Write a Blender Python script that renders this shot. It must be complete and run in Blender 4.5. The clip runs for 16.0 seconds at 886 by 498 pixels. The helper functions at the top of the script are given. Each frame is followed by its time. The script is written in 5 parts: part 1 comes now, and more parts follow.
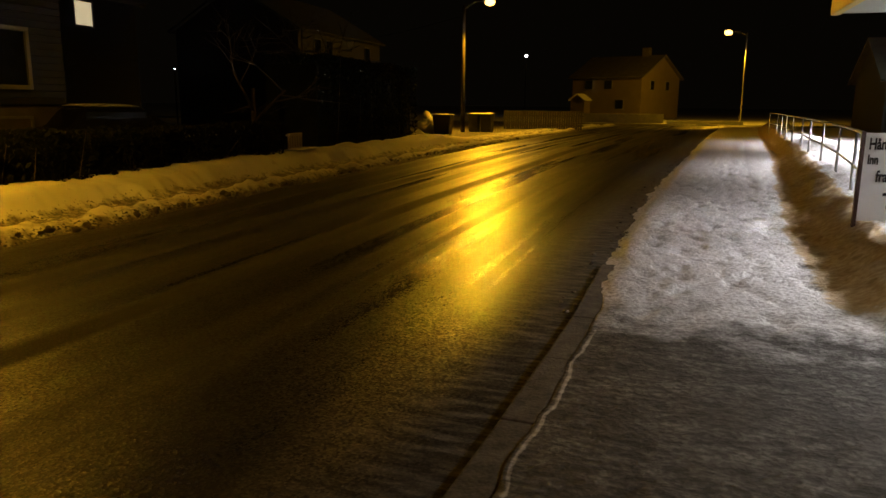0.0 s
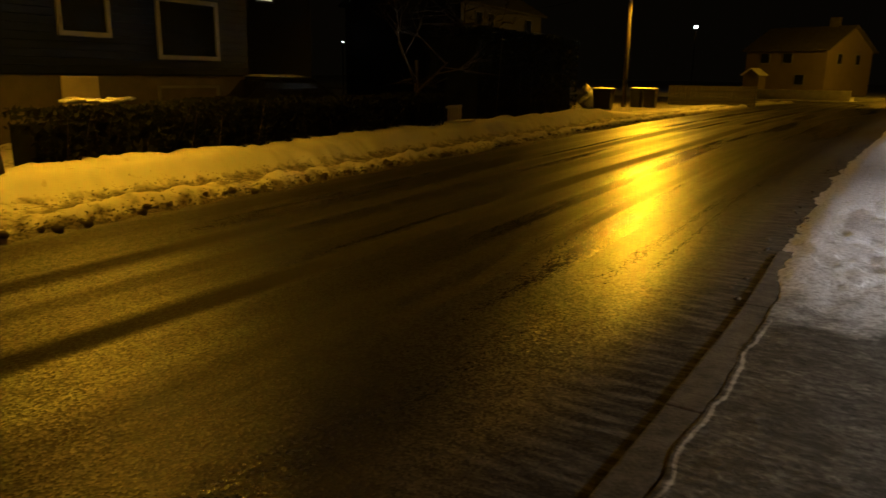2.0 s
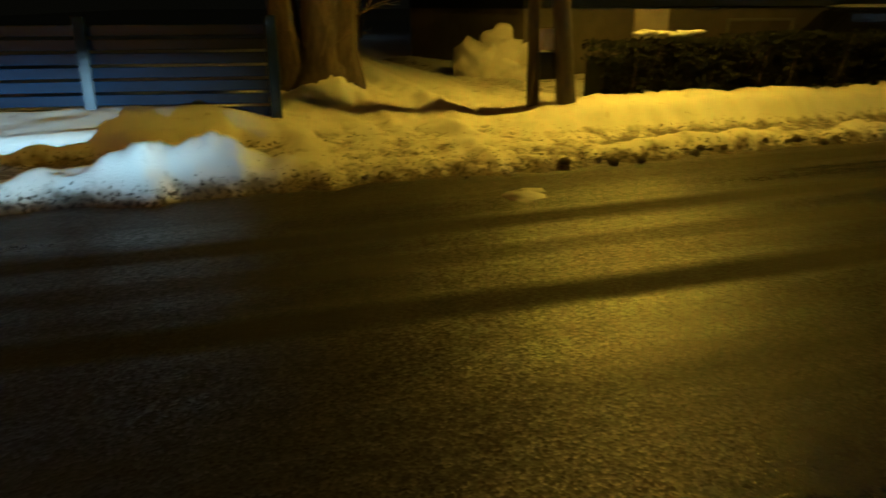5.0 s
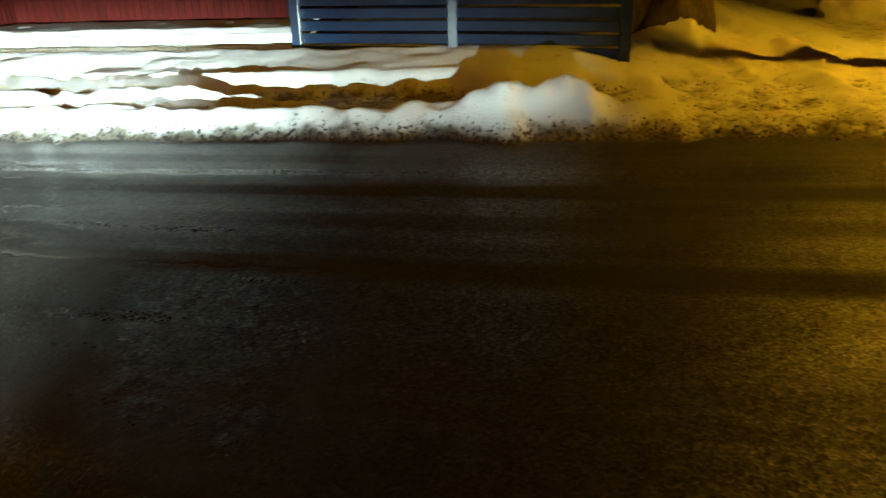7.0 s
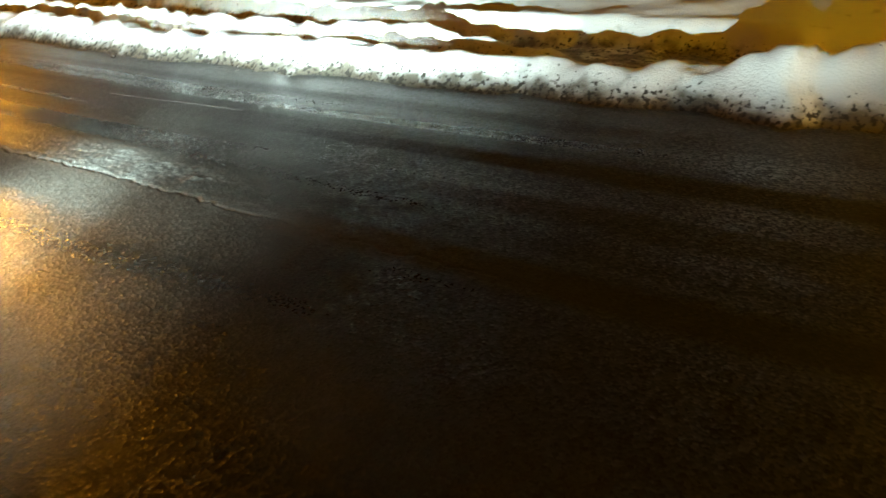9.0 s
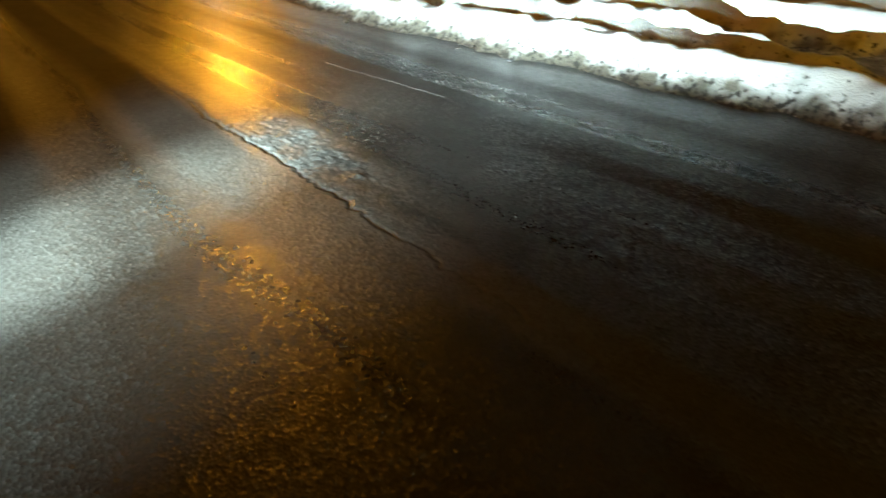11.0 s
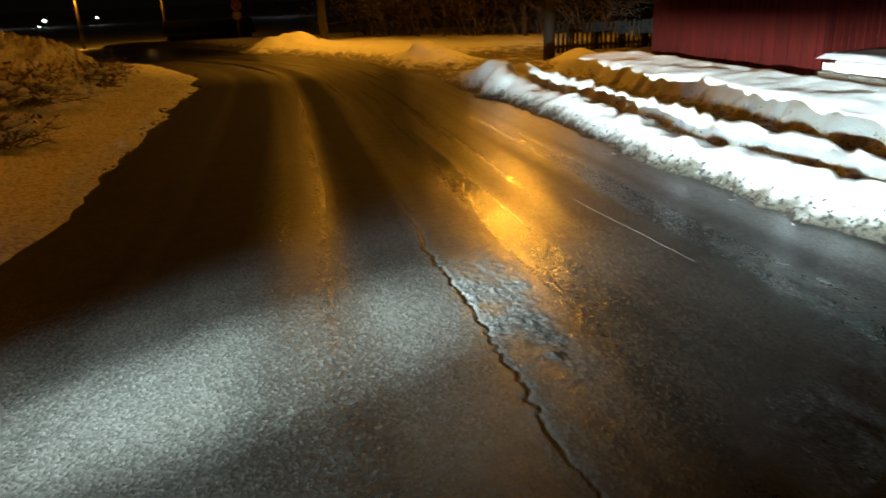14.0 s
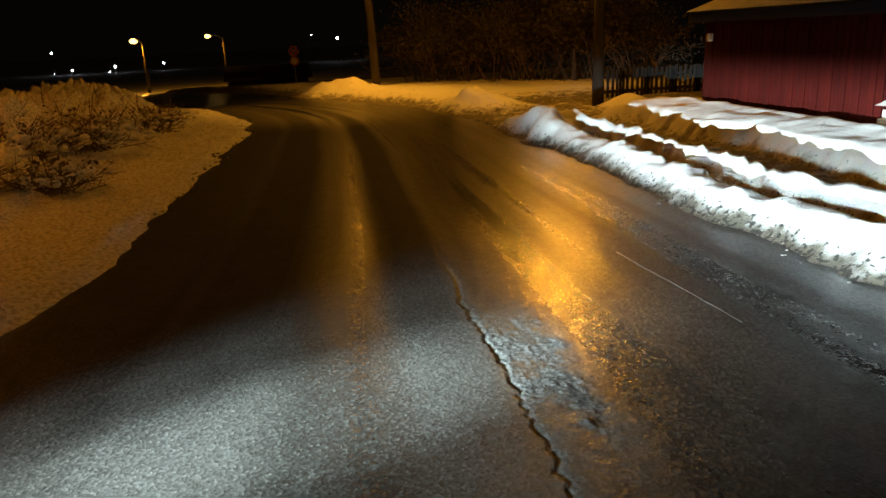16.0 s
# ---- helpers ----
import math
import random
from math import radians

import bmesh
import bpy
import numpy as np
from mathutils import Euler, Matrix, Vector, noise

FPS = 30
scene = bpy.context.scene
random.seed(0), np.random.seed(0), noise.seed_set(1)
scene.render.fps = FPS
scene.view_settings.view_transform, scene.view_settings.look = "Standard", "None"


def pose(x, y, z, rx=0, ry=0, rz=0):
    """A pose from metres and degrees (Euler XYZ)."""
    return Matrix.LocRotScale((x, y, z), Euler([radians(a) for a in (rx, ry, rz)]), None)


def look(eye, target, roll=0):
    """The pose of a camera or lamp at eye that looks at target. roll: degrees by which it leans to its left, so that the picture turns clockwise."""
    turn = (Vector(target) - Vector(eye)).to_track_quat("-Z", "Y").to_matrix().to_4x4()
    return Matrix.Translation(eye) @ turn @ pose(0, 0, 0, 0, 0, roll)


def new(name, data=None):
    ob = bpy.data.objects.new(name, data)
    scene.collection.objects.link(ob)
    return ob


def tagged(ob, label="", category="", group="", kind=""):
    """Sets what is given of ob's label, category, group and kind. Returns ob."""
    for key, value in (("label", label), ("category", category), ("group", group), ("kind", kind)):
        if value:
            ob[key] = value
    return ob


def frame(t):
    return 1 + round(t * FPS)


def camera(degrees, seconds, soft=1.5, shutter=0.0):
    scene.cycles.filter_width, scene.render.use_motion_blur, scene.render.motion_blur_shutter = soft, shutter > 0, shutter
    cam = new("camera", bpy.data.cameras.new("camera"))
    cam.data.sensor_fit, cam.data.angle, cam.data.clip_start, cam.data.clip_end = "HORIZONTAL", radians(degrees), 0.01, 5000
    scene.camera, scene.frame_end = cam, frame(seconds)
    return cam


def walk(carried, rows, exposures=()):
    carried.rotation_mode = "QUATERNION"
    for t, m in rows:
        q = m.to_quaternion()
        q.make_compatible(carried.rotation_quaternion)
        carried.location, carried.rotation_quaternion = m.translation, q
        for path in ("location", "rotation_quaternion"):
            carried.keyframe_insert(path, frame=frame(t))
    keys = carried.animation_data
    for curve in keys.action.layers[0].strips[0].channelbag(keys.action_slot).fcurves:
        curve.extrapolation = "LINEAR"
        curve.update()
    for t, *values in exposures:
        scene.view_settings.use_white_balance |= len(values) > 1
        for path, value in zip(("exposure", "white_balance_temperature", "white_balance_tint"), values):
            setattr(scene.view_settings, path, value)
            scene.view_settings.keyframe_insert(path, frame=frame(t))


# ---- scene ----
cam = camera(63.0, 16.0, 1.5, 0.5)
PATH = [
    (0, (0.988, -0.03, 1.64), (0.386, 1.836, 1.245), 0.5),
    (0.5, (0.986, -0.036, 1.637), (0.396, 1.835, 1.249), 1.0),
    (1, (0.971, -0.052, 1.64), (0.305, 1.788, 1.228), 1.1),
    (1.5, (0.948, -0.056, 1.629), (0.113, 1.707, 1.183), 0.8),
    (2, (0.887, -0.04, 1.615), (-0.082, 1.646, 1.147), 0.9),
    (2.5, (0.753, 0.007, 1.595), (-0.292, 1.639, 1.101), 1.0),
    (3, (0.634, 0.037, 1.59), (-0.502, 1.599, 1.068), 0.2),
    (3.5, (0.516, 0.056, 1.585), (-0.743, 1.505, 1.023), 0.7),
    (4, (0.459, 0.101, 1.59), (-1.028, 1.303, 1.004), 0.6),
    (4.5, (0.361, 0.146, 1.571), (-1.313, 1.057, 0.965), 0.4),
    (5, (0.327, 0.178, 1.569), (-1.466, 0.79, 0.93), -0.2),
    (5.2, (0.305, 0.176, 1.568), (-1.514, 0.693, 0.918), -0.2),
    (7.3, (0.331, -0.245, 1.652), (-1.487, -0.513, 0.863), -2.1),
    (7.5, (0.276, -0.262, 1.639), (-1.533, -0.58, 0.848), -2.3),
    (8, (0.044, -0.189, 1.64), (-1.718, -0.696, 0.84), -2.7),
    (8.2, (-0.087, -0.151, 1.641), (-1.812, -0.751, 0.825), -3.0),
    (10.3, (-1.275, -0.257, 1.527), (-2.629, -1.315, 0.504), -0.6),
    (10.5, (-1.366, -0.282, 1.522), (-2.665, -1.42, 0.513), -1.3),
    (11, (-1.548, -0.409, 1.534), (-2.711, -1.719, 0.57), -2.2),
    (11.5, (-1.695, -0.472, 1.538), (-2.672, -1.947, 0.605), -3.4),
    (12, (-1.889, -0.527, 1.532), (-2.703, -2.121, 0.639), -2.2),
    (12.5, (-2.0, -0.587, 1.542), (-2.76, -2.206, 0.647), -2.0),
    (13, (-2.074, -0.72, 1.526), (-2.835, -2.379, 0.709), -3.2),
    (13.5, (-2.144, -0.79, 1.549), (-2.863, -2.508, 0.818), -3.2),
    (14, (-2.273, -0.832, 1.564), (-2.861, -2.62, 0.888), -2.2),
    (14.5, (-2.353, -0.854, 1.588), (-2.86, -2.684, 0.959), -2.3),
    (15, (-2.372, -0.865, 1.611), (-2.876, -2.707, 1.016), -2.6),
    (15.5, (-2.377, -0.883, 1.613), (-2.854, -2.735, 1.03), -2.5),
    (16, (-2.387, -0.895, 1.615), (-2.857, -2.755, 1.05), -2.6),
]
# the film's own drift of white balance: seconds, stops, kelvin, tint
WHITE_BALANCE = [(0, -0.15, 6500, 14), (2.5, -0.15, 6500, 12), (3.5, 0.12, 5400, -6), (4.5, 0.42, 4900, -6), (5.2, 0.5, 4900, -6), (7.3, 0.5, 7000, 2), (8.2, 0.55, 7000, 2), (10.3, 0.75, 6600, 4), (11.5, 0.4, 6500, 4), (12.5, 0.2, 6500, 4), (13.5, 0.12, 6500, 6), (14.5, -0.05, 6500, 11), (16, -0.1, 6500, 12)]
walk(cam, [(t, look(eye, target, roll)) for t, eye, target, roll in PATH], WHITE_BALANCE)

# ---- world and lights ----
world = bpy.data.worlds.new("night_sky")
world.use_nodes = True
scene.world = world
world.node_tree.nodes["Background"].inputs[0].default_value = (0.0042, 0.0032, 0.0017, 1)
world.node_tree.nodes["Background"].inputs[1].default_value = 0.42
SODIUM = (1.0, 0.495, 0.016)
SODIUM_DEEP = (1.0, 0.395, 0.024)
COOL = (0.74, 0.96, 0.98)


def lamp(name, kind, at, energy, colour, radius=0.15, target=None, size=60, blend=0.5):
    data = bpy.data.lights.new(name, kind)
    data.energy, data.color, data.shadow_soft_size = energy, colour, radius
    ob = new(name, data)
    ob.matrix_world = look(at, target) if target else Matrix.Translation(at)
    if kind == "SPOT":
        data.spot_size, data.spot_blend = radians(size), blend
    return ob


# street lamps: head place, then energy
HEADS = {
    "a": ((-9.38, 39.9, 7.1), 4450),
    "b": ((4.7, 75, 8.4), 4500),
    "l": ((-7.7, 5.7, 4.1), 670),
    "f": ((-9.0, -15.7, 4.7), 720),
    "c": ((-5.1, -22.0, 6.6), 150),
    # g is an unseen lamp, added to throw orange light on the east verge
    "g": ((4.2, -9.0, 6.2), 520),
    "d": ((0.7, -75, 2.6), 700),
    "e": ((5.3, -60, 2.28), 500),
}
for key, (place, power) in HEADS.items():
    x, y, z = place
    lamp("street_light_" + key, "SPOT", (x, y, z - 0.36), power, (1.0, 0.31, 0.018) if key == "g" else SODIUM_DEEP if y < 0 else SODIUM, 0.1, (x + 3.0, y - 1.0, z - 4.4) if key == "a" else (x - 3.0, y + 1.5, z - 5) if key == "b" else (x - 0.5, y + 0.3, z - 3.0) if key == "l" else (x, y + 0.001, 0 if z > 5 else z - 5), 172, 0.34 if key == "l" else 0.12)
# the strong downward beam of the lamp at the bend
lamp("street_light_beam", "SPOT", (-5.1, -22.0, 6.2), 1900, SODIUM_DEEP, 0.1, (-4.9, -20.6, 0), 76, 0.8)
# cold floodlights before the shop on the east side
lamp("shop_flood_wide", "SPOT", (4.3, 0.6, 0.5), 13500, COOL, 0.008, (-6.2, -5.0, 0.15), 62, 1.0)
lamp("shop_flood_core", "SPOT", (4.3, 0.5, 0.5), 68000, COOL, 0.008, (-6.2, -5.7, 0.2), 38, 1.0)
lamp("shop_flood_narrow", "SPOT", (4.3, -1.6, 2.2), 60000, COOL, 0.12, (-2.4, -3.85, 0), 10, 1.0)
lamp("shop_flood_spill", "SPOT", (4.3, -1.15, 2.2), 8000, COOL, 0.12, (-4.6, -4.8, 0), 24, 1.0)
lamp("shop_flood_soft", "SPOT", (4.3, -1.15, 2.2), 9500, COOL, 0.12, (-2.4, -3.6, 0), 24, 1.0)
for place, power in (((8.8, 9.1, 3.0), 9500), ((10.0, 20.0, 3.0), 15000), ((11.5, 32.0, 3.0), 21000)):
    lamp("car_park_light", "SPOT", place, power, (0.97, 0.94, 0.92), 1.0, (place[0], place[1] + 0.001, 0), 148, 0.3)
lamp("shop_canopy_light", "SPOT", (4.0, 3.0, 2.2), 250, (1.0, 0.92, 0.74), 0.3, (4.0, 3.001, 0), 150, 0.3)

# ---- helpers ----
MATS = {}


def mat(name, base, rough=0.7, second=None, scale=3.0, fine=40.0, bump=0.2, dist=0.01, metal=0.0, stretch=(1, 1, 1), amount=0.5, spec=0.5):
    """A surface with two scales of colour change and a fine relief; coordinates are metres."""
    if name in MATS:
        return MATS[name]
    m = bpy.data.materials.new(name)
    m.use_nodes = True
    n, l = m.node_tree.nodes, m.node_tree.links
    b = n["Principled BSDF"]
    geo = n.new("ShaderNodeNewGeometry")
    mp = n.new("ShaderNodeMapping")
    mp.inputs["Scale"].default_value = stretch
    l.new(geo.outputs["Position"], mp.inputs["Vector"])
    big, small = n.new("ShaderNodeTexNoise"), n.new("ShaderNodeTexNoise")
    for t, sc in ((big, scale), (small, fine)):
        t.inputs["Scale"].default_value = sc
        t.inputs["Detail"].default_value = 5
        l.new(mp.outputs[0], t.inputs["Vector"])
    add = n.new("ShaderNodeMath")
    add.operation = "MULTIPLY_ADD"
    l.new(small.outputs[0], add.inputs[0])
    add.inputs[1].default_value = 0.5
    l.new(big.outputs[0], add.inputs[2])
    ramp = n.new("ShaderNodeMapRange")
    ramp.inputs[1].default_value, ramp.inputs[2].default_value = 0.55, 0.95
    l.new(add.outputs[0], ramp.inputs[0])
    mix = n.new("ShaderNodeMix")
    mix.data_type = "RGBA"
    second = second or tuple(c * (1 - amount) for c in base)
    mix.inputs[6].default_value, mix.inputs[7].default_value = (*base, 1), (*second, 1)
    l.new(ramp.outputs[0], mix.inputs[0])
    l.new(mix.outputs[2], b.inputs["Base Color"])
    b.inputs["Roughness"].default_value, b.inputs["Metallic"].default_value = rough, metal
    b.inputs["Specular IOR Level"].default_value = spec
    bm_ = n.new("ShaderNodeBump")
    bm_.inputs["Strength"].default_value, bm_.inputs["Distance"].default_value = bump, dist
    l.new(small.outputs[0], bm_.inputs["Height"])
    l.new(bm_.outputs[0], b.inputs["Normal"])
    MATS[name] = m
    return m


def glow(name, colour, strength):
    m = bpy.data.materials.new(name)
    m.use_nodes = True
    b = m.node_tree.nodes["Principled BSDF"]
    b.inputs["Base Color"].default_value = (*colour, 1)
    b.inputs["Emission Color"].default_value, b.inputs["Emission Strength"].default_value = (*colour, 1), strength
    return m


def add_box(bm, at, size, rz=0.0, bevel=0.0, rx=0.0, ry=0.0):
    m = Matrix.Translation(at) @ Euler((rx, ry, rz)).to_matrix().to_4x4() @ Matrix.Diagonal((*size, 1))
    r = bmesh.ops.create_cube(bm, size=1, matrix=m)
    if bevel:
        es = list({e for v in r["verts"] for e in v.link_edges})
        bmesh.ops.bevel(bm, geom=es, offset=bevel, segments=2, affect="EDGES", profile=0.6)


def add_rod(bm, a, b, r0, r1=None, seg=10):
    a, b = Vector(a), Vector(b)
    d = b - a
    m = Matrix.Translation((a + b) / 2) @ d.to_track_quat("Z", "Y").to_matrix().to_4x4()
    bmesh.ops.create_cone(bm, cap_ends=True, segments=seg, radius1=r0, radius2=r0 if r1 is None else r1, depth=d.length, matrix=m)


def smooth(bm):
    for f in bm.faces:
        f.smooth = True


def place_of(ob):
    m = ob.matrix_basis.copy()
    return place_of(ob.parent) @ ob.matrix_parent_inverse @ m if ob.parent else m


def under(ob, parent):
    """Parents ob so that it stays at its own world place."""
    ob.parent = parent
    ob.matrix_parent_inverse = place_of(parent).inverted()
    return ob


def part(name, bm, material, parent=None, label=""):
    me = bpy.data.meshes.new(name)
    bm.to_mesh(me)
    bm.free()
    me.materials.append(material)
    ob = new(name, me)
    if parent:
        under(ob, parent)
    return tagged(ob, label)


def piece(name, mesh, m, parent):
    """One of many alike pieces that share a mesh."""
    ob = new(name, mesh)
    ob.matrix_basis = m
    return under(ob, parent)


def box_mesh(name, size, material, bevel=0.004):
    bm = bmesh.new()
    add_box(bm, (0, 0, 0), size, 0, 0)
    if bevel:
        bmesh.ops.bevel(bm, geom=list(bm.edges), offset=bevel, segments=1, affect="EDGES")
    me = bpy.data.meshes.new(name)
    bm.to_mesh(me)
    bm.free()
    me.materials.append(material)
    return me


def thing(name, at, label, category, group="", kind=""):
    """An Empty at the thing's base; parts are built in world places under it."""
    e = new(name)
    e.empty_display_size = 0.1
    e.matrix_basis = Matrix.Translation(at)
    return tagged(e, label, category, group, kind)


def boxes(name, material, parent, items, label="", bevel=0.0):
    bm = bmesh.new()
    for at, size in items:
        add_box(bm, at, size, 0, bevel)
    return part(name, bm, material, parent, label)


# value noise over numpy arrays
_rng = np.random.RandomState(7)
_TAB = _rng.rand(256, 256)


def vnoise(x, y):
    x, y = np.asarray(x, float), np.asarray(y, float)
    xi, yi = np.floor(x).astype(int), np.floor(y).astype(int)
    fx, fy = x - xi, y - yi
    fx, fy = fx * fx * (3 - 2 * fx), fy * fy * (3 - 2 * fy)
    g = lambda a, b: _TAB[a % 256, b % 256]
    return (g(xi, yi) * (1 - fx) + g(xi + 1, yi) * fx) * (1 - fy) + (g(xi, yi + 1) * (1 - fx) + g(xi + 1, yi + 1) * fx) * fy


def fbm(x, y, octaves=4):
    t, a = 0, 0.5
    for k in range(octaves):
        t = t + a * (vnoise(x * 2**k + 17 * k, y * 2**k + 31 * k) - 0.5)
        a *= 0.5
    return t * 2


def sstep(a, b, v):
    t = np.clip((v - a) / (b - a), 0, 1)
    return t * t * (3 - 2 * t)


def hump(v, c, w):
    return np.exp(-(((v - c) / w) ** 2))


def sheet(name, X, Y, Z, material, shade=True):
    """A grid of heights as one mesh."""
    nx, ny = X.shape
    verts = np.stack([X, Y, Z], -1).reshape(-1, 3)
    idx = np.arange(nx * ny).reshape(nx, ny)
    quads = np.stack([idx[:-1, :-1], idx[1:, :-1], idx[1:, 1:], idx[:-1, 1:]], -1).reshape(-1, 4)
    me = bpy.data.meshes.new(name)
    me.from_pydata(verts.tolist(), [], quads.tolist())
    me.polygons.foreach_set("use_smooth", [shade] * len(me.polygons))
    me.materials.append(material)
    me.update()
    if me.polygons[len(me.polygons) // 2].normal.z < 0:
        me.flip_normals()
    return new(name, me)


# ---- materials ----
def asphalt_wet():
    """Worn wet asphalt: wheel tracks along the street are smoother and wetter, chippings give a rough sparkle."""
    m = bpy.data.materials.new("wet_asphalt")
    m.use_nodes = True
    n, l = m.node_tree.nodes, m.node_tree.links
    b = n["Principled BSDF"]
    b.inputs["IOR"].default_value = 1.85
    geo = n.new("ShaderNodeNewGeometry")
    uv = n.new("ShaderNodeUVMap")
    uv.uv_map = "lane"
    mp = n.new("ShaderNodeMapping")
    mp.inputs["Scale"].default_value = (1.0, 0.045, 1)
    l.new(uv.outputs[0], mp.inputs["Vector"])

    def tex(kind, scale, detail, source):
        t = n.new(kind)
        t.inputs["Scale"].default_value = scale
        if detail:
            t.inputs["Detail"].default_value = detail
        l.new(source, t.inputs["Vector"])
        return t

    def span(source, a, b_, c, d):
        r = n.new("ShaderNodeMapRange")
        for k, v in enumerate((a, b_, c, d)):
            r.inputs[k + 1].default_value = v
        l.new(source, r.inputs[0])
        return r.outputs[0]

    def maths(op, x, y):
        q = n.new("ShaderNodeMath")
        q.operation = op
        for k, v in enumerate((x, y)):
            if isinstance(v, (int, float)):
                q.inputs[k].default_value = v
            else:
                l.new(v, q.inputs[k])
        return q.outputs[0]

    def blend(f, x, y):
        q = n.new("ShaderNodeMix")
        q.data_type = "RGBA"
        l.new(f, q.inputs[0])
        for k, v in ((6, x), (7, y)):
            if isinstance(v, tuple):
                q.inputs[k].default_value = (*v, 1)
            else:
                l.new(v, q.inputs[k])
        return q.outputs[2]

    pos = geo.outputs["Position"]
    cross = n.new("ShaderNodeMapping")
    cross.inputs["Scale"].default_value, cross.inputs["Rotation"].default_value = (0.35, 1.6, 1), (0, 0, 0.25)
    l.new(pos, cross.inputs["Vector"])
    track = tex("ShaderNodeTexNoise", 2.0, 2, mp.outputs[0]).outputs[0]
    patch = tex("ShaderNodeTexNoise", 1.6, 6, pos).outputs[0]
    chips = tex("ShaderNodeTexVoronoi", 68, 0, pos)
    grit = tex("ShaderNodeTexNoise", 60, 4, pos).outputs[0]
    wave = tex("ShaderNodeTexNoise", 7, 3, pos).outputs[0]
    wear = n.new("ShaderNodeAttribute")
    wear.attribute_name = "broken"
    broken = wear.outputs["Fac"]
    lane = n.new("ShaderNodeSeparateXYZ")
    l.new(uv.outputs[0], lane.inputs[0])
    drift = tex("ShaderNodeTexNoise", 3.0, 3, mp.outputs[0]).outputs[0]
    u = maths("ADD", lane.outputs[0], maths("MULTIPLY", maths("SUBTRACT", drift, 0.5), 0.3))
    # dull ridges between the wheel tracks, and a dull strip before the kerb
    dry = maths("MULTIPLY", span(track, 0.35, 0.7, 0.0, 1.0), 0.55)
    for centre, width, depth, bend in ((0.5, 0.3, 0.5, 0.3), (1.66, 0.2, 0.95, 0.3), (2.34, 0.2, 0.6, 0.0), (3.14, 0.18, 1.0, 0.0), (4.5, 0.1, 0.45, 0.0), (3.45, 0.37, 0.0, 1.0), (4.95, 0.59, 0.0, 1.0), (6.0, 0.6, 0.0, 0.8)):
        off = maths("ABSOLUTE", maths("SUBTRACT", u, centre), 0.0)
        dry = maths("MAXIMUM", dry, maths("MULTIPLY", span(off, width * 0.5, width * 1.4, 1.0, 0.0), span(lane.outputs[1], -5.0, -1.0, bend, depth)))
    kerb_side = maths("MULTIPLY", span(u, 5.5, 6.3, 0.0, 1.0), span(lane.outputs[1], -1.5, 1.0, 0.0, 1.0))
    dry = maths("MAXIMUM", dry, kerb_side)
    # worn dull stretch before the driveway
    worn = maths("MULTIPLY", span(lane.outputs[1], 3.5, 6.5, 0.72, 0.0), span(lane.outputs[1], -2.0, -0.5, 0.0, 1.0))
    bare = dry
    dry = maths("MAXIMUM", dry, worn)
    sep = n.new("ShaderNodeSeparateColor")
    l.new(chips.outputs["Color"], sep.inputs[0])
    rough = maths("ADD", maths("MULTIPLY", bare, ROUGH_DRY - ROUGH_WET), maths("MULTIPLY", maths("SUBTRACT", patch, 0.5), 0.06))
    rough = maths("ADD", rough, span(sep.outputs[2], 0.0, 1.0, ROUGH_WET - 0.04, ROUGH_WET + 0.06))
    rough = maths("ADD", rough, maths("MULTIPLY", broken, 0.3))
    rough = maths("ADD", rough, maths("MULTIPLY", worn, 0.12))
    l.new(rough, b.inputs["Roughness"])
    base = blend(maths("MULTIPLY", dry, span(patch, 0.3, 0.7, 0.3, 1)), (0.013, 0.0122, 0.011), (0.036, 0.034, 0.03))
    frost = span(tex("ShaderNodeTexNoise", 9, 6, cross.outputs[0]).outputs[0], 0.45, 0.7, 0.0, 0.8)
    base = blend(maths("MULTIPLY", frost, kerb_side), base, (0.16, 0.155, 0.14))
    base = blend(maths("MULTIPLY", span(sep.outputs[0], 0.72, 0.98, 0, 1), 0.6), base, (0.04, 0.039, 0.036))
    base = blend(maths("MULTIPLY", broken, 0.8), base, blend(span(grit, 0.35, 0.65, 0, 1), (0.018, 0.0175, 0.017), (0.11, 0.109, 0.105)))
    l.new(base, b.inputs["Base Color"])
    h = maths("ADD", maths("MULTIPLY", chips.outputs["Distance"], 0.8), grit)
    bp = n.new("ShaderNodeBump")
    bp.inputs["Strength"].default_value, bp.inputs["Distance"].default_value = 0.36, 0.005
    l.new(h, bp.inputs["Height"])
    bp2 = n.new("ShaderNodeBump")
    bp2.inputs["Strength"].default_value, bp2.inputs["Distance"].default_value = 0.12, 0.02
    l.new(wave, bp2.inputs["Height"])
    l.new(bp.outputs[0], bp2.inputs["Normal"])
    # each chipping lies at its own small tilt
    def tilted(normal, amount):
        off = n.new("ShaderNodeVectorMath")
        off.operation = "SUBTRACT"
        l.new(chips.outputs["Color"], off.inputs[0])
        off.inputs[1].default_value = (0.5, 0.5, 0.5)
        k, flat = n.new("ShaderNodeVectorMath"), n.new("ShaderNodeCombineXYZ")
        k.operation = "MULTIPLY_ADD"
        l.new(off.outputs[0], k.inputs[0])
        l.new(maths("MULTIPLY", maths("ADD", span(bare, 0.1, 0.9, 1.0, 0.45), worn), amount), flat.inputs[0])
        l.new(flat.inputs[0].links[0].from_socket, flat.inputs[1])
        l.new(flat.outputs[0], k.inputs[1])
        l.new(normal, k.inputs[2])
        unit = n.new("ShaderNodeVectorMath")
        unit.operation = "NORMALIZE"
        l.new(k.outputs[0], unit.inputs[0])
        return unit.outputs[0]

    l.new(tilted(bp2.outputs[0], 0.24), b.inputs["Normal"])
    # thin water film in the wheel tracks
    film = n.new("ShaderNodeBump")
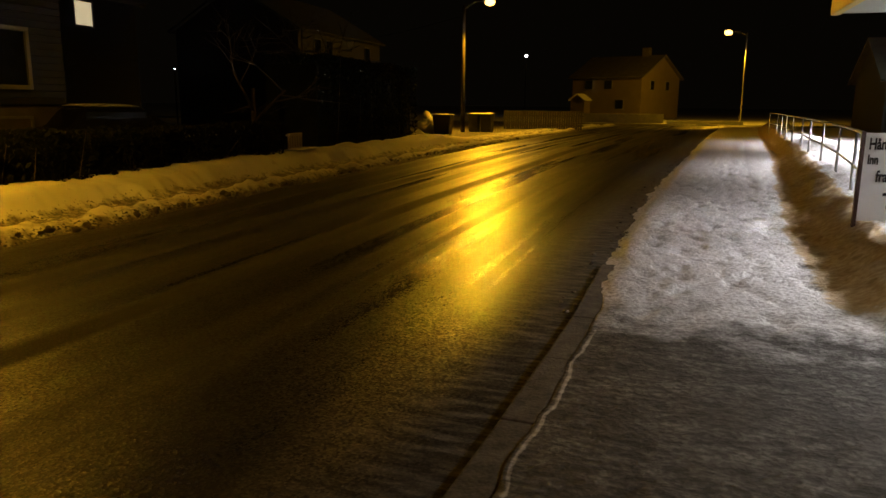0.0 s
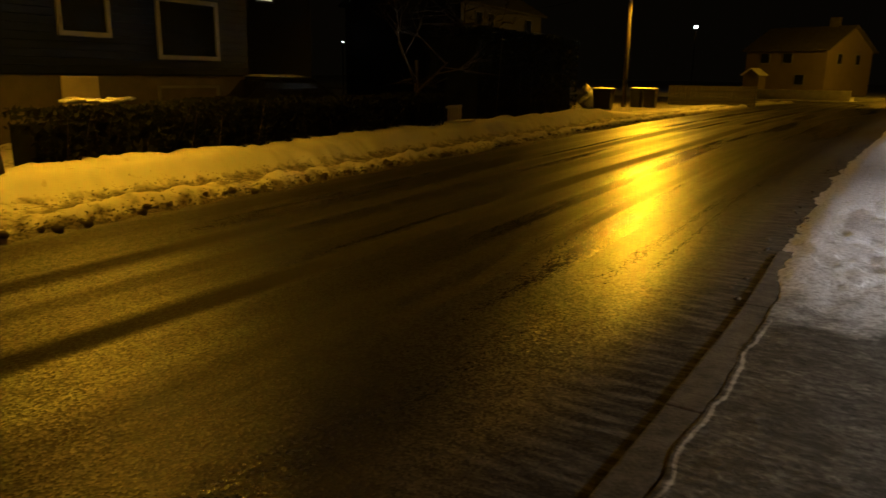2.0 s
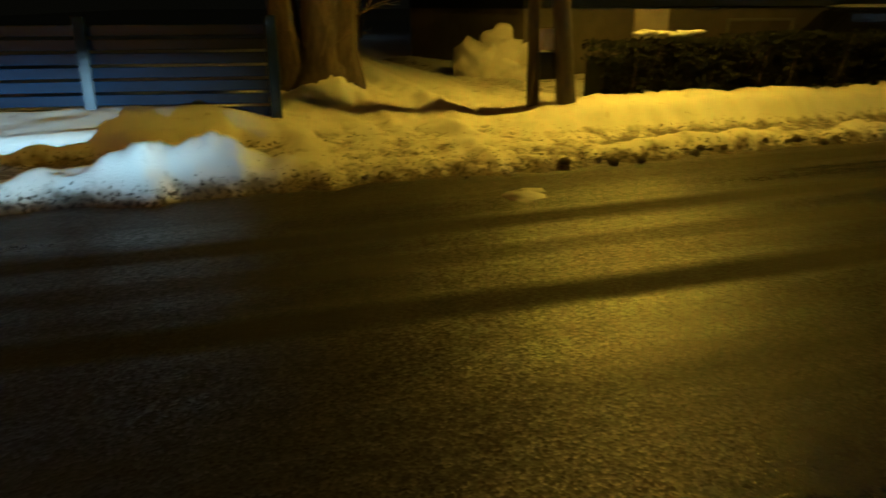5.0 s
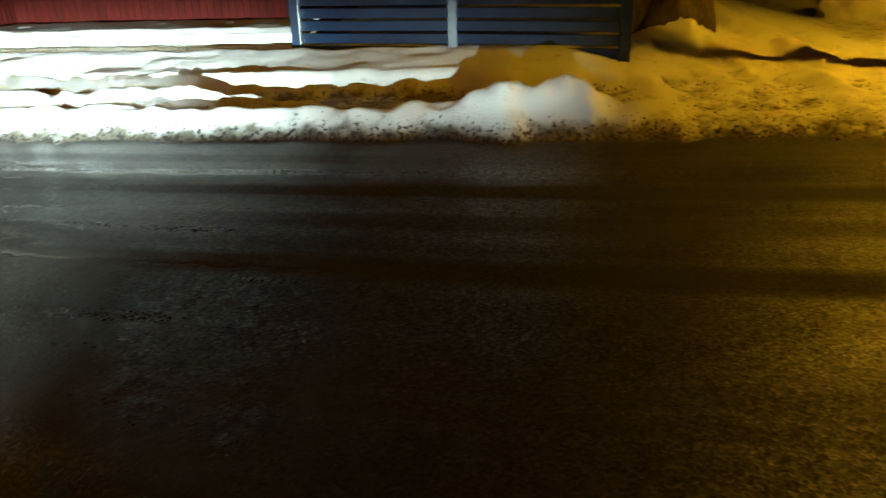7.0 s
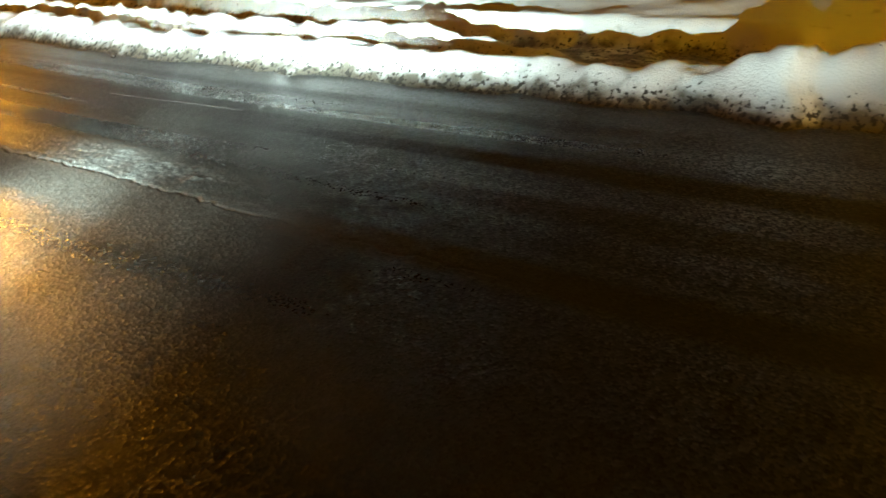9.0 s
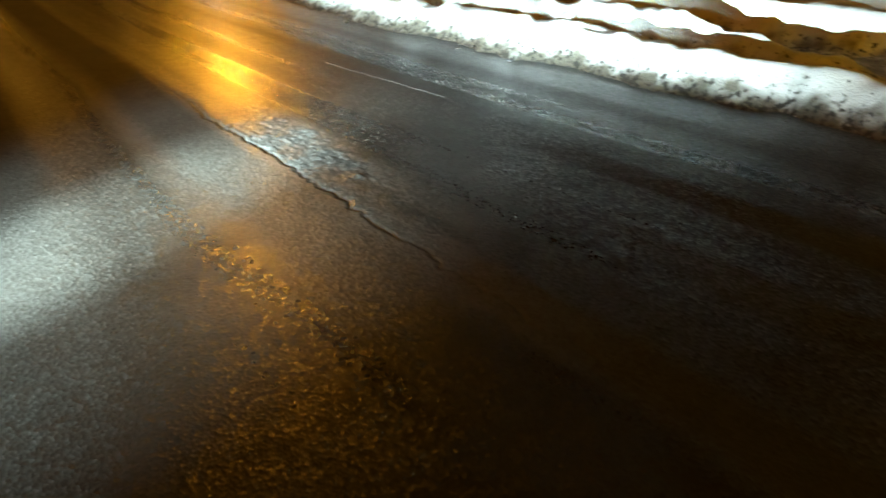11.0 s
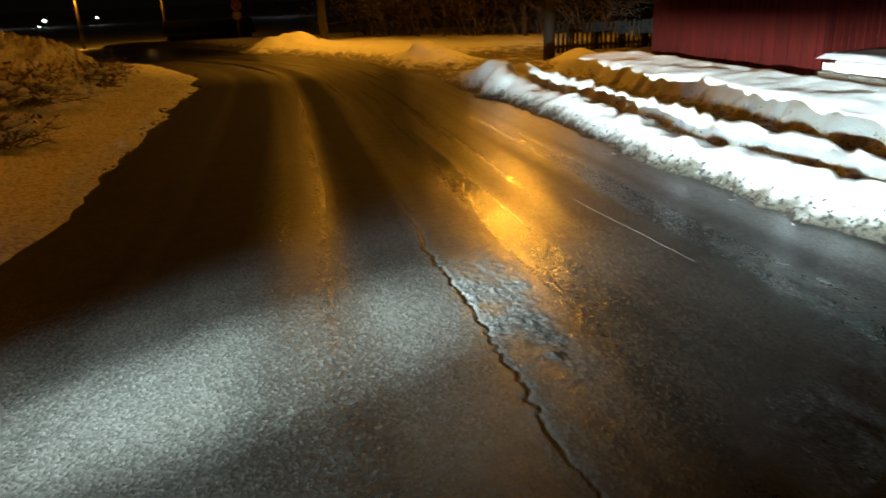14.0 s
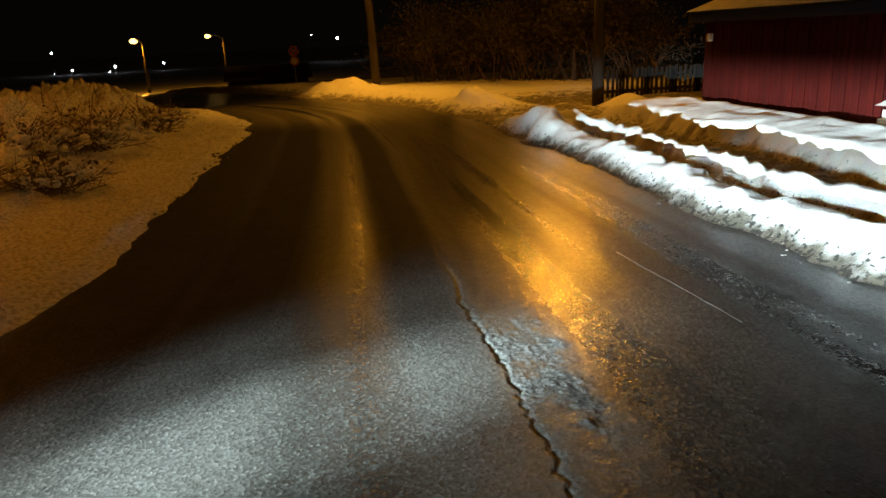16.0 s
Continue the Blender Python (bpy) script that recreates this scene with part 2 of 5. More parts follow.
    film.inputs["Strength"].default_value, film.inputs["Distance"].default_value = 0.3, 0.004
    l.new(h, film.inputs["Height"])
    l.new(tilted(film.outputs[0], 0.09), b.inputs["Coat Normal"])
    b.inputs["Coat Roughness"].default_value, b.inputs["Coat IOR"].default_value = 0.15, 1.4
    l.new(maths("MULTIPLY", maths("MULTIPLY", maths("MULTIPLY", span(dry, 0.0, 0.8, 1.0, 0.0), span(lane.outputs[1], -3.0, 2.0, 1.0, 0.34)), span(sep.outputs[2], 0, 1, 0.2, 1.0)), maths("SUBTRACT", 1.0, broken)), b.inputs["Coat Weight"])
    spec = maths("MULTIPLY", span(bare, 0.0, 1.0, 0.42, 0.08), span(sep.outputs[1], 0.0, 1.0, 0.4, 1.6))
    spec = maths("MINIMUM", maths("MULTIPLY", spec, span(wave, 0.3, 0.7, 0.75, 1.25)), 1.0)
    spec = maths("MULTIPLY", spec, span(worn, 0.0, 0.72, 1.0, 0.6))
    l.new(maths("MULTIPLY", spec, maths("SUBTRACT", 1.0, maths("MULTIPLY", broken, 0.85))), b.inputs["Specular IOR Level"])
    return m


def snow_dirty(name, clean, dirt, dirt_height, fine=55.0):
    """Snow that is gritty and brown low down where the plough threw road dirt on it."""
    m = bpy.data.materials.new(name)
    m.use_nodes = True
    n, l = m.node_tree.nodes, m.node_tree.links
    b = n["Principled BSDF"]
    geo = n.new("ShaderNodeNewGeometry")
    sep = n.new("ShaderNodeSeparateXYZ")
    l.new(geo.outputs["Position"], sep.inputs[0])
    big, small = n.new("ShaderNodeTexNoise"), n.new("ShaderNodeTexNoise")
    for t, sc in ((big, 5.5), (small, fine)):
        t.inputs["Scale"].default_value, t.inputs["Detail"].default_value = sc, 6
        l.new(geo.outputs["Position"], t.inputs["Vector"])
    k = n.new("ShaderNodeMath")
    k.operation = "MULTIPLY_ADD"
    l.new(big.outputs[0], k.inputs[0])
    k.inputs[1].default_value = -0.42
    l.new(sep.outputs[2], k.inputs[2])
    rng = n.new("ShaderNodeMapRange")
    rng.inputs[1].default_value, rng.inputs[2].default_value = dirt_height - 0.24, dirt_height - 0.12
    rng.inputs[3].default_value, rng.inputs[4].default_value = 1, 0
    l.new(k.outputs[0], rng.inputs[0])
    spots = n.new("ShaderNodeMapRange")
    spots.inputs[1].default_value, spots.inputs[2].default_value = 0.62, 0.72
    l.new(big.outputs[0], spots.inputs[0])
    sc2 = n.new("ShaderNodeMath")
    sc2.operation = "MULTIPLY"
    sc2.inputs[1].default_value = 0.35
    l.new(spots.outputs[0], sc2.inputs[0])
    mx = n.new("ShaderNodeMath")
    mx.operation = "MAXIMUM"
    l.new(rng.outputs[0], mx.inputs[0])
    l.new(sc2.outputs[0], mx.inputs[1])
    mix = n.new("ShaderNodeMix")
    mix.data_type = "RGBA"
    mix.inputs[6].default_value, mix.inputs[7].default_value = (*clean, 1), (*dirt, 1)
    l.new(mx.outputs[0], mix.inputs[0])
    # dark grit thrown on the lower slope
    grit = n.new("ShaderNodeTexNoise")
    grit.inputs["Scale"].default_value, grit.inputs["Detail"].default_value = 24, 4
    l.new(geo.outputs["Position"], grit.inputs["Vector"])
    low = n.new("ShaderNodeMapRange")
    for q, v in enumerate((0.02, 0.26, 0.2, -0.03)):
        low.inputs[q + 1].default_value = v
    l.new(sep.outputs[2], low.inputs[0])
    lift = n.new("ShaderNodeMath")
    lift.operation = "ADD"
    l.new(grit.outputs[0], lift.inputs[0])
    l.new(low.outputs[0], lift.inputs[1])
    speck = n.new("ShaderNodeMapRange")
    speck.inputs[1].default_value, speck.inputs[2].default_value = 0.67, 0.76
    l.new(lift.outputs[0], speck.inputs[0])
    grimy = n.new("ShaderNodeMix")
    grimy.data_type = "RGBA"
    l.new(speck.outputs[0], grimy.inputs[0])
    l.new(mix.outputs[2], grimy.inputs[6])
    grimy.inputs[7].default_value = (0.035, 0.032, 0.028, 1)
    l.new(grimy.outputs[2], b.inputs["Base Color"])
    b.inputs["Roughness"].default_value = 0.75
    bp = n.new("ShaderNodeBump")
    bp.inputs["Strength"].default_value, bp.inputs["Distance"].default_value = 0.5, 0.02
    l.new(small.outputs[0], bp.inputs["Height"])
    l.new(bp.outputs[0], b.inputs["Normal"])
    return m


def pavement_mat():
    """Bare frosted asphalt before the shop that goes over into trodden snow."""
    m = bpy.data.materials.new("trodden_pavement")
    m.use_nodes = True
    n, l = m.node_tree.nodes, m.node_tree.links
    b = n["Principled BSDF"]
    geo = n.new("ShaderNodeNewGeometry")
    sep = n.new("ShaderNodeSeparateXYZ")
    l.new(geo.outputs["Position"], sep.inputs[0])
    big, small = n.new("ShaderNodeTexNoise"), n.new("ShaderNodeTexNoise")
    mp = n.new("ShaderNodeMapping")
    mp.inputs["Scale"].default_value = (0.62, 1.35, 1)
    mp.inputs["Rotation"].default_value = (0, 0, 0.16)
    l.new(geo.outputs["Position"], mp.inputs["Vector"])
    for t, sc in ((big, 2.2), (small, 13)):
        t.inputs["Scale"].default_value, t.inputs["Detail"].default_value = sc, 9
        t.inputs["Roughness"].default_value = 0.68
        l.new((geo.outputs["Position"] if sc < 5 else mp.outputs[0]), t.inputs["Vector"])
    k = n.new("ShaderNodeMath")
    k.operation = "MULTIPLY_ADD"
    l.new(big.outputs[0], k.inputs[0])
    k.inputs[1].default_value = 3.2
    l.new(sep.outputs[1], k.inputs[2])
    north = n.new("ShaderNodeMapRange")
    north.inputs[1].default_value, north.inputs[2].default_value = 6.5, 7.6
    l.new(k.outputs[0], north.inputs[0])
    k2 = n.new("ShaderNodeMath")
    k2.operation = "MULTIPLY_ADD"
    l.new(big.outputs[0], k2.inputs[0])
    k2.inputs[1].default_value = 2.0
    l.new(sep.outputs[1], k2.inputs[2])
    south = n.new("ShaderNodeMapRange")
    south.inputs[1].default_value, south.inputs[2].default_value = -3.6, -2.6
    south.inputs[3].default_value, south.inputs[4].default_value = 1, 0
    l.new(k2.outputs[0], south.inputs[0])
    cover = n.new("ShaderNodeMath")
    cover.operation = "MAXIMUM"
    l.new(north.outputs[0], cover.inputs[0])
    l.new(south.outputs[0], cover.inputs[1])
    frost = n.new("ShaderNodeMapRange")
    frost.inputs[1].default_value, frost.inputs[2].default_value = 0.4, 0.66
    l.new(small.outputs[0], frost.inputs[0])
    patchy = n.new("ShaderNodeMapRange")
    for k_, v_ in enumerate((0.35, 0.62, 0.25, 1.0)):
        patchy.inputs[k_ + 1].default_value = v_
    l.new(big.outputs[0], patchy.inputs[0])
    rime = n.new("ShaderNodeMath")
    rime.operation = "MULTIPLY"
    l.new(frost.outputs[0], rime.inputs[0])
    l.new(patchy.outputs[0], rime.inputs[1])
    bare = n.new("ShaderNodeMix")
    bare.data_type = "RGBA"
    bare.inputs[6].default_value, bare.inputs[7].default_value = (0.026, 0.024, 0.02, 1), (0.21, 0.205, 0.19, 1)
    grain = n.new("ShaderNodeTexNoise")
    grain.inputs["Scale"].default_value, grain.inputs["Detail"].default_value = 28, 6
    l.new(geo.outputs["Position"], grain.inputs["Vector"])
    speck = n.new("ShaderNodeMapRange")
    for k_, v_ in enumerate((0.38, 0.6, 0.35, 1.25)):
        speck.inputs[k_ + 1].default_value = v_
    l.new(grain.outputs[0], speck.inputs[0])
    flecked = n.new("ShaderNodeMath")
    flecked.operation = "MULTIPLY"
    l.new(rime.outputs[0], flecked.inputs[0])
    l.new(speck.outputs[0], flecked.inputs[1])
    l.new(flecked.outputs[0], bare.inputs[0])
    snow = n.new("ShaderNodeMix")
    snow.data_type = "RGBA"
    snow.inputs[6].default_value, snow.inputs[7].default_value = (0.4, 0.39, 0.38, 1), (0.74, 0.74, 0.75, 1)
    crisp = n.new("ShaderNodeMapRange")
    crisp.inputs[1].default_value, crisp.inputs[2].default_value = 0.36, 0.58
    l.new(grain.outputs[0], crisp.inputs[0])
    l.new(crisp.outputs[0], snow.inputs[0])
    mix = n.new("ShaderNodeMix")
    mix.data_type = "RGBA"
    l.new(cover.outputs[0], mix.inputs[0])
    l.new(bare.outputs[2], mix.inputs[6])
    l.new(snow.outputs[2], mix.inputs[7])
    # frozen snow along the kerb joint
    joint = n.new("ShaderNodeAttribute")
    joint.attribute_name = "rime"
    patch = n.new("ShaderNodeMath")
    patch.operation = "MULTIPLY_ADD"
    l.new(small.outputs[0], patch.inputs[0])
    patch.inputs[1].default_value = 1.4
    l.new(joint.outputs["Fac"], patch.inputs[2])
    caked = n.new("ShaderNodeMapRange")
    caked.inputs[1].default_value, caked.inputs[2].default_value = 1.3, 1.75
    l.new(patch.outputs[0], caked.inputs[0])
    iced = n.new("ShaderNodeMix")
    iced.data_type = "RGBA"
    l.new(caked.outputs[0], iced.inputs[0])
    l.new(mix.outputs[2], iced.inputs[6])
    iced.inputs[7].default_value = (0.5, 0.49, 0.47, 1)
    # dry grass verge; part of its orange lamplight is put into this colour
    verge = n.new("ShaderNodeAttribute")
    verge.attribute_name = "verge"
    ragged = n.new("ShaderNodeMath")
    ragged.operation = "MULTIPLY_ADD"
    l.new(small.outputs[0], ragged.inputs[0])
    ragged.inputs[1].default_value = 1.1
    l.new(verge.outputs["Fac"], ragged.inputs[2])
    verge_strip = n.new("ShaderNodeMapRange")
    verge_strip.inputs[1].default_value, verge_strip.inputs[2].default_value = 0.95, 1.2
    l.new(ragged.outputs[0], verge_strip.inputs[0])
    lamplit_straw = n.new("ShaderNodeMix")
    lamplit_straw.data_type = "RGBA"
    lamplit_straw.inputs[6].default_value, lamplit_straw.inputs[7].default_value = (0.34, 0.235, 0.11, 1), (0.6, 0.49, 0.31, 1)
    l.new(frost.outputs[0], lamplit_straw.inputs[0])
    ground_mix = n.new("ShaderNodeMix")
    ground_mix.data_type = "RGBA"
    l.new(verge_strip.outputs[0], ground_mix.inputs[0])
    l.new(iced.outputs[2], ground_mix.inputs[6])
    l.new(lamplit_straw.outputs[2], ground_mix.inputs[7])
    l.new(ground_mix.outputs[2], b.inputs["Base Color"])
    b.inputs["Roughness"].default_value = 0.7
    bp = n.new("ShaderNodeBump")
    bp.inputs["Strength"].default_value, bp.inputs["Distance"].default_value = 0.8, 0.03
    relief = n.new("ShaderNodeMath")
    relief.operation = "MULTIPLY_ADD"
    l.new(grain.outputs[0], relief.inputs[0])
    relief.inputs[1].default_value = 0.9
    l.new(small.outputs[0], relief.inputs[2])
    l.new(relief.outputs[0], bp.inputs["Height"])
    l.new(bp.outputs[0], b.inputs["Normal"])
    return m


ROUGH_WET, ROUGH_DRY = 0.2, 0.72
ASPHALT = asphalt_wet()
SNOW = snow_dirty("bank_snow", (0.58, 0.58, 0.58), (0.13, 0.115, 0.09), 0.065)
SNOW_CLEAN = mat("clean_snow", (0.6, 0.6, 0.61), 0.75, (0.48, 0.48, 0.48), 4, 60, 0.5, 0.02)
PAVE = pavement_mat()
KERB = mat("kerb_granite", (0.035, 0.032, 0.026), 0.8, (0.105, 0.096, 0.08), 9, 45, 0.8)
GALV = mat("galvanised_steel", (0.42, 0.43, 0.44), 0.45, None, 6, 80, 0.1, 0.004, 0.8, amount=0.25)
POLE_WOOD = mat("tarred_pole_wood", (0.05, 0.037, 0.026), 0.8, None, 3, 30, 0.5, 0.01, stretch=(6, 6, 0.5))
RED_WOOD = mat("red_painted_boards", (0.034, 0.002, 0.0011), 0.8, (0.02, 0.0013, 0.0008), 2.0, 28, 0.3, 0.006, stretch=(3, 3, 0.5), spec=0.08)
DARK_WOOD = mat("dark_blue_boards", (0.006, 0.009, 0.02), 0.55, None, 2.5, 25, 0.3, 0.006, stretch=(1, 0.5, 4), spec=0.12)
FENCE_PAINT = mat("blue_grey_fence_paint", (0.006, 0.019, 0.05), 0.3, None, 2.0, 30, 0.3, 0.005, stretch=(3, 0.4, 3))
PLINTH = mat("grey_plaster", (0.09, 0.08, 0.068), 0.85, None, 2.0, 40, 0.4, 0.006, amount=0.35)
WHITE = mat("white_paint", (0.72, 0.72, 0.70), 0.5, None, 3, 40, 0.15, 0.003, amount=0.15)
PALE_WALL2 = mat("pale_hatch_boards", (0.45, 0.4, 0.3), 0.7, None, 3, 40, 0.1, amount=0.2)
FRAME_GREY = mat("grey_window_paint", (0.13, 0.13, 0.13), 0.6, None, 3, 40, 0.1, amount=0.2)
CONCRETE = mat("concrete_blocks", (0.50, 0.49, 0.45), 0.85, None, 3, 50, 0.5, 0.006, amount=0.3)
DARK = mat("black_plastic", (0.02, 0.02, 0.022), 0.5, None, 4, 40, 0.1, amount=0.3)
LEAF = mat("dark_hedge_leaf", (0.012, 0.015, 0.006), 0.9, (0.006, 0.007, 0.004), 3, 30, 0.2, spec=0.15)
TWIG = mat("brown_twig", (0.12, 0.08, 0.05), 0.8, None, 6, 40, 0.4)
BARK = mat("tree_bark", (0.085, 0.062, 0.042), 0.9, (0.03, 0.023, 0.016), 5, 30, 0.9, 0.02, stretch=(3, 3, 0.7))
YELLOW_WALL = mat("ochre_house_paint", (0.12, 0.095, 0.062), 0.7, None, 1, 20, 0.2, amount=0.2)
# house boards coloured near black: the darkness of night is in the base colour
NIGHT_WALL = mat("night_darkened_boards", (0.011, 0.0095, 0.008), 0.7, None, 1, 20, 0.2, amount=0.2)
ROOF = mat("dark_roof_tiles", (0.06, 0.055, 0.05), 0.8, None, 2, 30, 0.3)
GLASS = mat("dark_window_pane", (0.01, 0.012, 0.014), 0.08, None, 2, 20, 0.02, amount=0.2)
CAR_PAINT = mat("dark_car_paint", (0.02, 0.02, 0.024), 0.25, None, 2, 20, 0.02, metal=0.3, amount=0.2)
LAMP_GLOW = glow("sodium_lens", (1.0, 0.55, 0.14), 6)
FAR_GLOW = glow("far_white_light", (0.9, 0.95, 1.0), 14)
WARM_GLOW = glow("lit_curtain", (1.0, 0.85, 0.5), 0.55)

# ---- ground and road ----
def grid(xs, ys):
    return np.meshgrid(np.array(xs, float), np.array(ys, float), indexing="ij")


def fall(y):
    """The land drops away beyond the southern bend."""
    return -0.045 * np.clip(-27 - y, 0, 50)


X, Y = grid([-400, -150, -60, -30, -12, -6, 0, 6, 12, 30, 60, 150, 400], [-500, -200, -120, -90, -77, -60, -45, -36, -30, -27, 0, 30, 60, 90, 200, 500])
tagged(sheet("ground", X, Y, -0.06 + fall(Y), SNOW_CLEAN), "dark snow-covered land stretching to the horizon", "ground", kind="structure")


# outer (west) and inner (east) road edges along the street
WY, WX = [-40, -25, -21.7, -19.3, -16.3, -12, -8, -5, 0, 8, 24, 32, 51.5, 60], [2, -3.4, -4.8, -6, -6.6, -6.6, -6.3, -6.15, -6.15, -6.25, -6.48, -6.3, -5.1, -4]
KY, KX = [-25, -23, -20, -17.5, -15, -11.6, -8.5, -6.7, -5.4, -3, 0, 2.7, 4.1, 5.4, 8.8, 14.4, 29.2, 43.5, 60], [6, -0.35, -1.75, -2.3, -2.25, -1.8, -1.36, -1.08, -0.8, -0.3, 0.08, 0.27, 0.345, 0.4, 0.44, 0.62, 1.6, 2.6, 4]

def road_sheet():
    """One asphalt sheet; its map runs across and along the street so that the wheel tracks follow the bend."""
    ys = np.concatenate([[-45, -36, -31], np.arange(-27, 60.1, 1.0), [63, 66, 69]])
    us = np.linspace(-0.35, 1.35, 18)
    U, Y = np.meshgrid(us, ys, indexing="ij")
    w, e = np.interp(Y, WY, WX), np.interp(Y, KY, KX)
    X = w + (e - w) * U
    X = np.where(Y < -22.5, -12 + 45 * (U + 0.35) / 1.7, np.where(Y > 60.5, -60 + 110 * (U + 0.35) / 1.7, X))
    ob = sheet("road", X, Y, 0 * X + np.minimum(0, fall(Y) + 0.02 * (Y < -27)), ASPHALT, False)
    uv = ob.data.uv_layers.new(name="lane")
    ui, vi = (U * 6.6).ravel(), Y.ravel()
    data = np.zeros((len(ob.data.loops), 2))
    idx = np.array([lp.vertex_index for lp in ob.data.loops])
    data[:, 0], data[:, 1] = ui[idx], vi[idx]
    uv.data.foreach_set("uv", data.ravel())
    return ob


tagged(road_sheet(), "wet dark asphalt street with worn wheel tracks", "road", kind="structure")

# west side: ploughed banks, walkway and driveway
ys = np.concatenate([np.arange(-40, -20, 0.25), np.arange(-20, -12, 0.12), np.arange(-12, 12, 0.06), np.arange(12, 26, 0.12), np.arange(26, 60.1, 0.3)])
ss = np.concatenate([np.arange(-0.5, 0.5, 0.05), np.arange(0.5, 3.6, 0.07), np.arange(3.6, 6, 0.12), [6, 7, 8, 10, 12, 15]])
S, Y = np.meshgrid(ss, ys, indexing="ij")
edge = np.interp(Y, WY, WX) + 0.16 + 0.2 * fbm(Y * 0.9, 3 + 0 * Y) + 0.1 * fbm(Y * 4, 9 + 0 * Y)
X = edge - S
lump = fbm(X * 2.6, Y * 2.6, 3)
small_lump = fbm(X * 6.5, Y * 6.5, 2)
rise = sstep(-0.1, 0.3, S)
north = sstep(3.6, 5.4, Y)
south = 1 - sstep(0.2, 1.6, Y)
drive = np.clip(1 - north - south, 0, 1)
h_north = rise * (0.06 + 0.09 * hump(S, 0.34, 0.2) * (1 + 1.1 * lump) + 0.035 * np.clip(S, 0, 2.2) + 0.05 * small_lump * hump(S, 0.4, 0.3)) - 0.05 * hump(S, 0.95, 0.35) + 0.27 * sstep(1.15, 1.55, S + 0.25 * fbm(Y * 0.8, S)) * (1 + 0.5 * fbm(Y * 1.3, S * 0.6) + 0.25 * fbm(Y * 4.2, S * 2)) - 0.25 * sstep(2.3, 3.3, S)
h_north = h_north * (1 - 0.75 * sstep(26, 33, Y) * sstep(1.0, 1.6, S))
lip1 = (sstep(0.02, 0.42, S) - sstep(0.5, 0.72, S)) * (0.18 + 0.05 * lump + 0.04 * small_lump)
lip2 = hump(S, 0.98 + 0.08 * fbm(Y * 0.7, 0 * Y), 0.1) * np.clip(0.265 + 0.04 * lump + 0.06 * small_lump, 0, 1) * (1 - sstep(-3.5, -1.5, Y))
pile = 0.24 * hump(S, 0.62, 0.38) * hump(Y, 0.1, 0.75) * (1 + 0.6 * lump + 0.4 * small_lump + 0.3 * fbm(X * 11, Y * 11, 2)) + 0.26 * hump(S, 0.5, 0.4) * hump(Y, -11.6, 0.8)
h_south = rise * (0.06 + 0.02 * lump) + lip1 + lip2 + pile + (0.27 + 0.12 * np.clip(S - 2.2, 0, 0.9) - 0.12 * sstep(3.1, 3.3, S)) * sstep(1.98, 2.28, S + 0.35 * sstep(-7.0, -4.5, Y) + 0.25 * fbm(Y * 0.7, 0 * Y) + 0.03 * lump) * (1 + 0.05 * lump) + 0.1 * hump(S, 2.5, 0.35) * hump(Y, 0.8, 1.0)
far_drive = sstep(-13.6, -12.6, Y)
h_far = rise * (0.035 + 0.05 * lump) + 0.5 * hump(S, 0.9, 0.7) * hump(Y, -16.6, 0.85) * (0.8 + 0.45 * lump + 0.2 * small_lump) + 0.3 * hump(S, 1.2, 0.6) * hump(Y, -23.2, 0.9) * (1 + lump + 0.5 * small_lump) + 0.2 * sstep(0.4, 1.0, S) * sstep(-17.5, -19.0, Y) + 0.3 * hump(S, 3.2, 0.5) * hump(Y, -14.2, 0.7)
h_south = far_drive * h_south + (1 - far_drive) * h_far
h_drive = rise * (0.1 + 0.05 * lump) + 0.045 * np.clip(S, 0, 8) + 0.09 * fbm(S * 0.6, Y * 3.2) + 0.05 * small_lump - 0.06 * (hump(Y, 2.35, 0.16) + hump(Y, 3.75, 0.16)) * sstep(0.7, 1.6, S)
h_drive = h_drive + 0.26 * hump(S, 4.45, 0.3) * hump(Y, 2.2, 0.55) * (1 + 0.6 * small_lump) + 0.16 * hump(S, 3.9, 0.45) * hump(Y, 1.7, 0.4)
Z = -0.05 * (1 - rise) + north * h_north + south * h_south + drive * h_drive + rise * (0.012 * lump + 0.012 * small_lump) * (1 - 0.7 * sstep(2.2, 2.5, S) * south)
Z = np.where(S < -0.3, -0.05, Z) + fall(Y) * (Y < -27)
tagged(sheet("snow_bank", X, Y, Z, SNOW), "dirty ploughed snow bank with a trodden walkway behind it", "snow bank", kind="structure")

# east side: pavement, verge, fence bank, southern mound
ys = np.concatenate([np.arange(-23, -3, 0.1), np.arange(-3, 16, 0.05), np.arange(16, 30, 0.12), np.arange(30, 60.1, 0.4)])
es = np.concatenate([np.arange(-0.3, 0.0, 0.05), np.arange(0, 0.24, 0.014), np.arange(0.24, 3.4, 0.045), np.arange(3.4, 4.6, 0.08), np.arange(4.6, 8, 0.3), [8, 10, 14, 20]])
E_, Y = np.meshgrid(es, ys, indexing="ij")
X = np.interp(Y, KY, KX) + E_ + 0.03 * fbm(Y * 3, 0 * Y) + 0.18 * fbm(Y * 1.2, 5 + 0 * Y) * (1 - sstep(-4.5, -3.0, Y))
lump = fbm(X * 3, Y * 3, 4)
small_lump = fbm(X * 10, Y * 10, 3)
s_part = 1 - sstep(-4.6, -3.4, Y)
n_part = sstep(4.6, 6.4, Y)
flat = 0.045 + 0.008 * small_lump
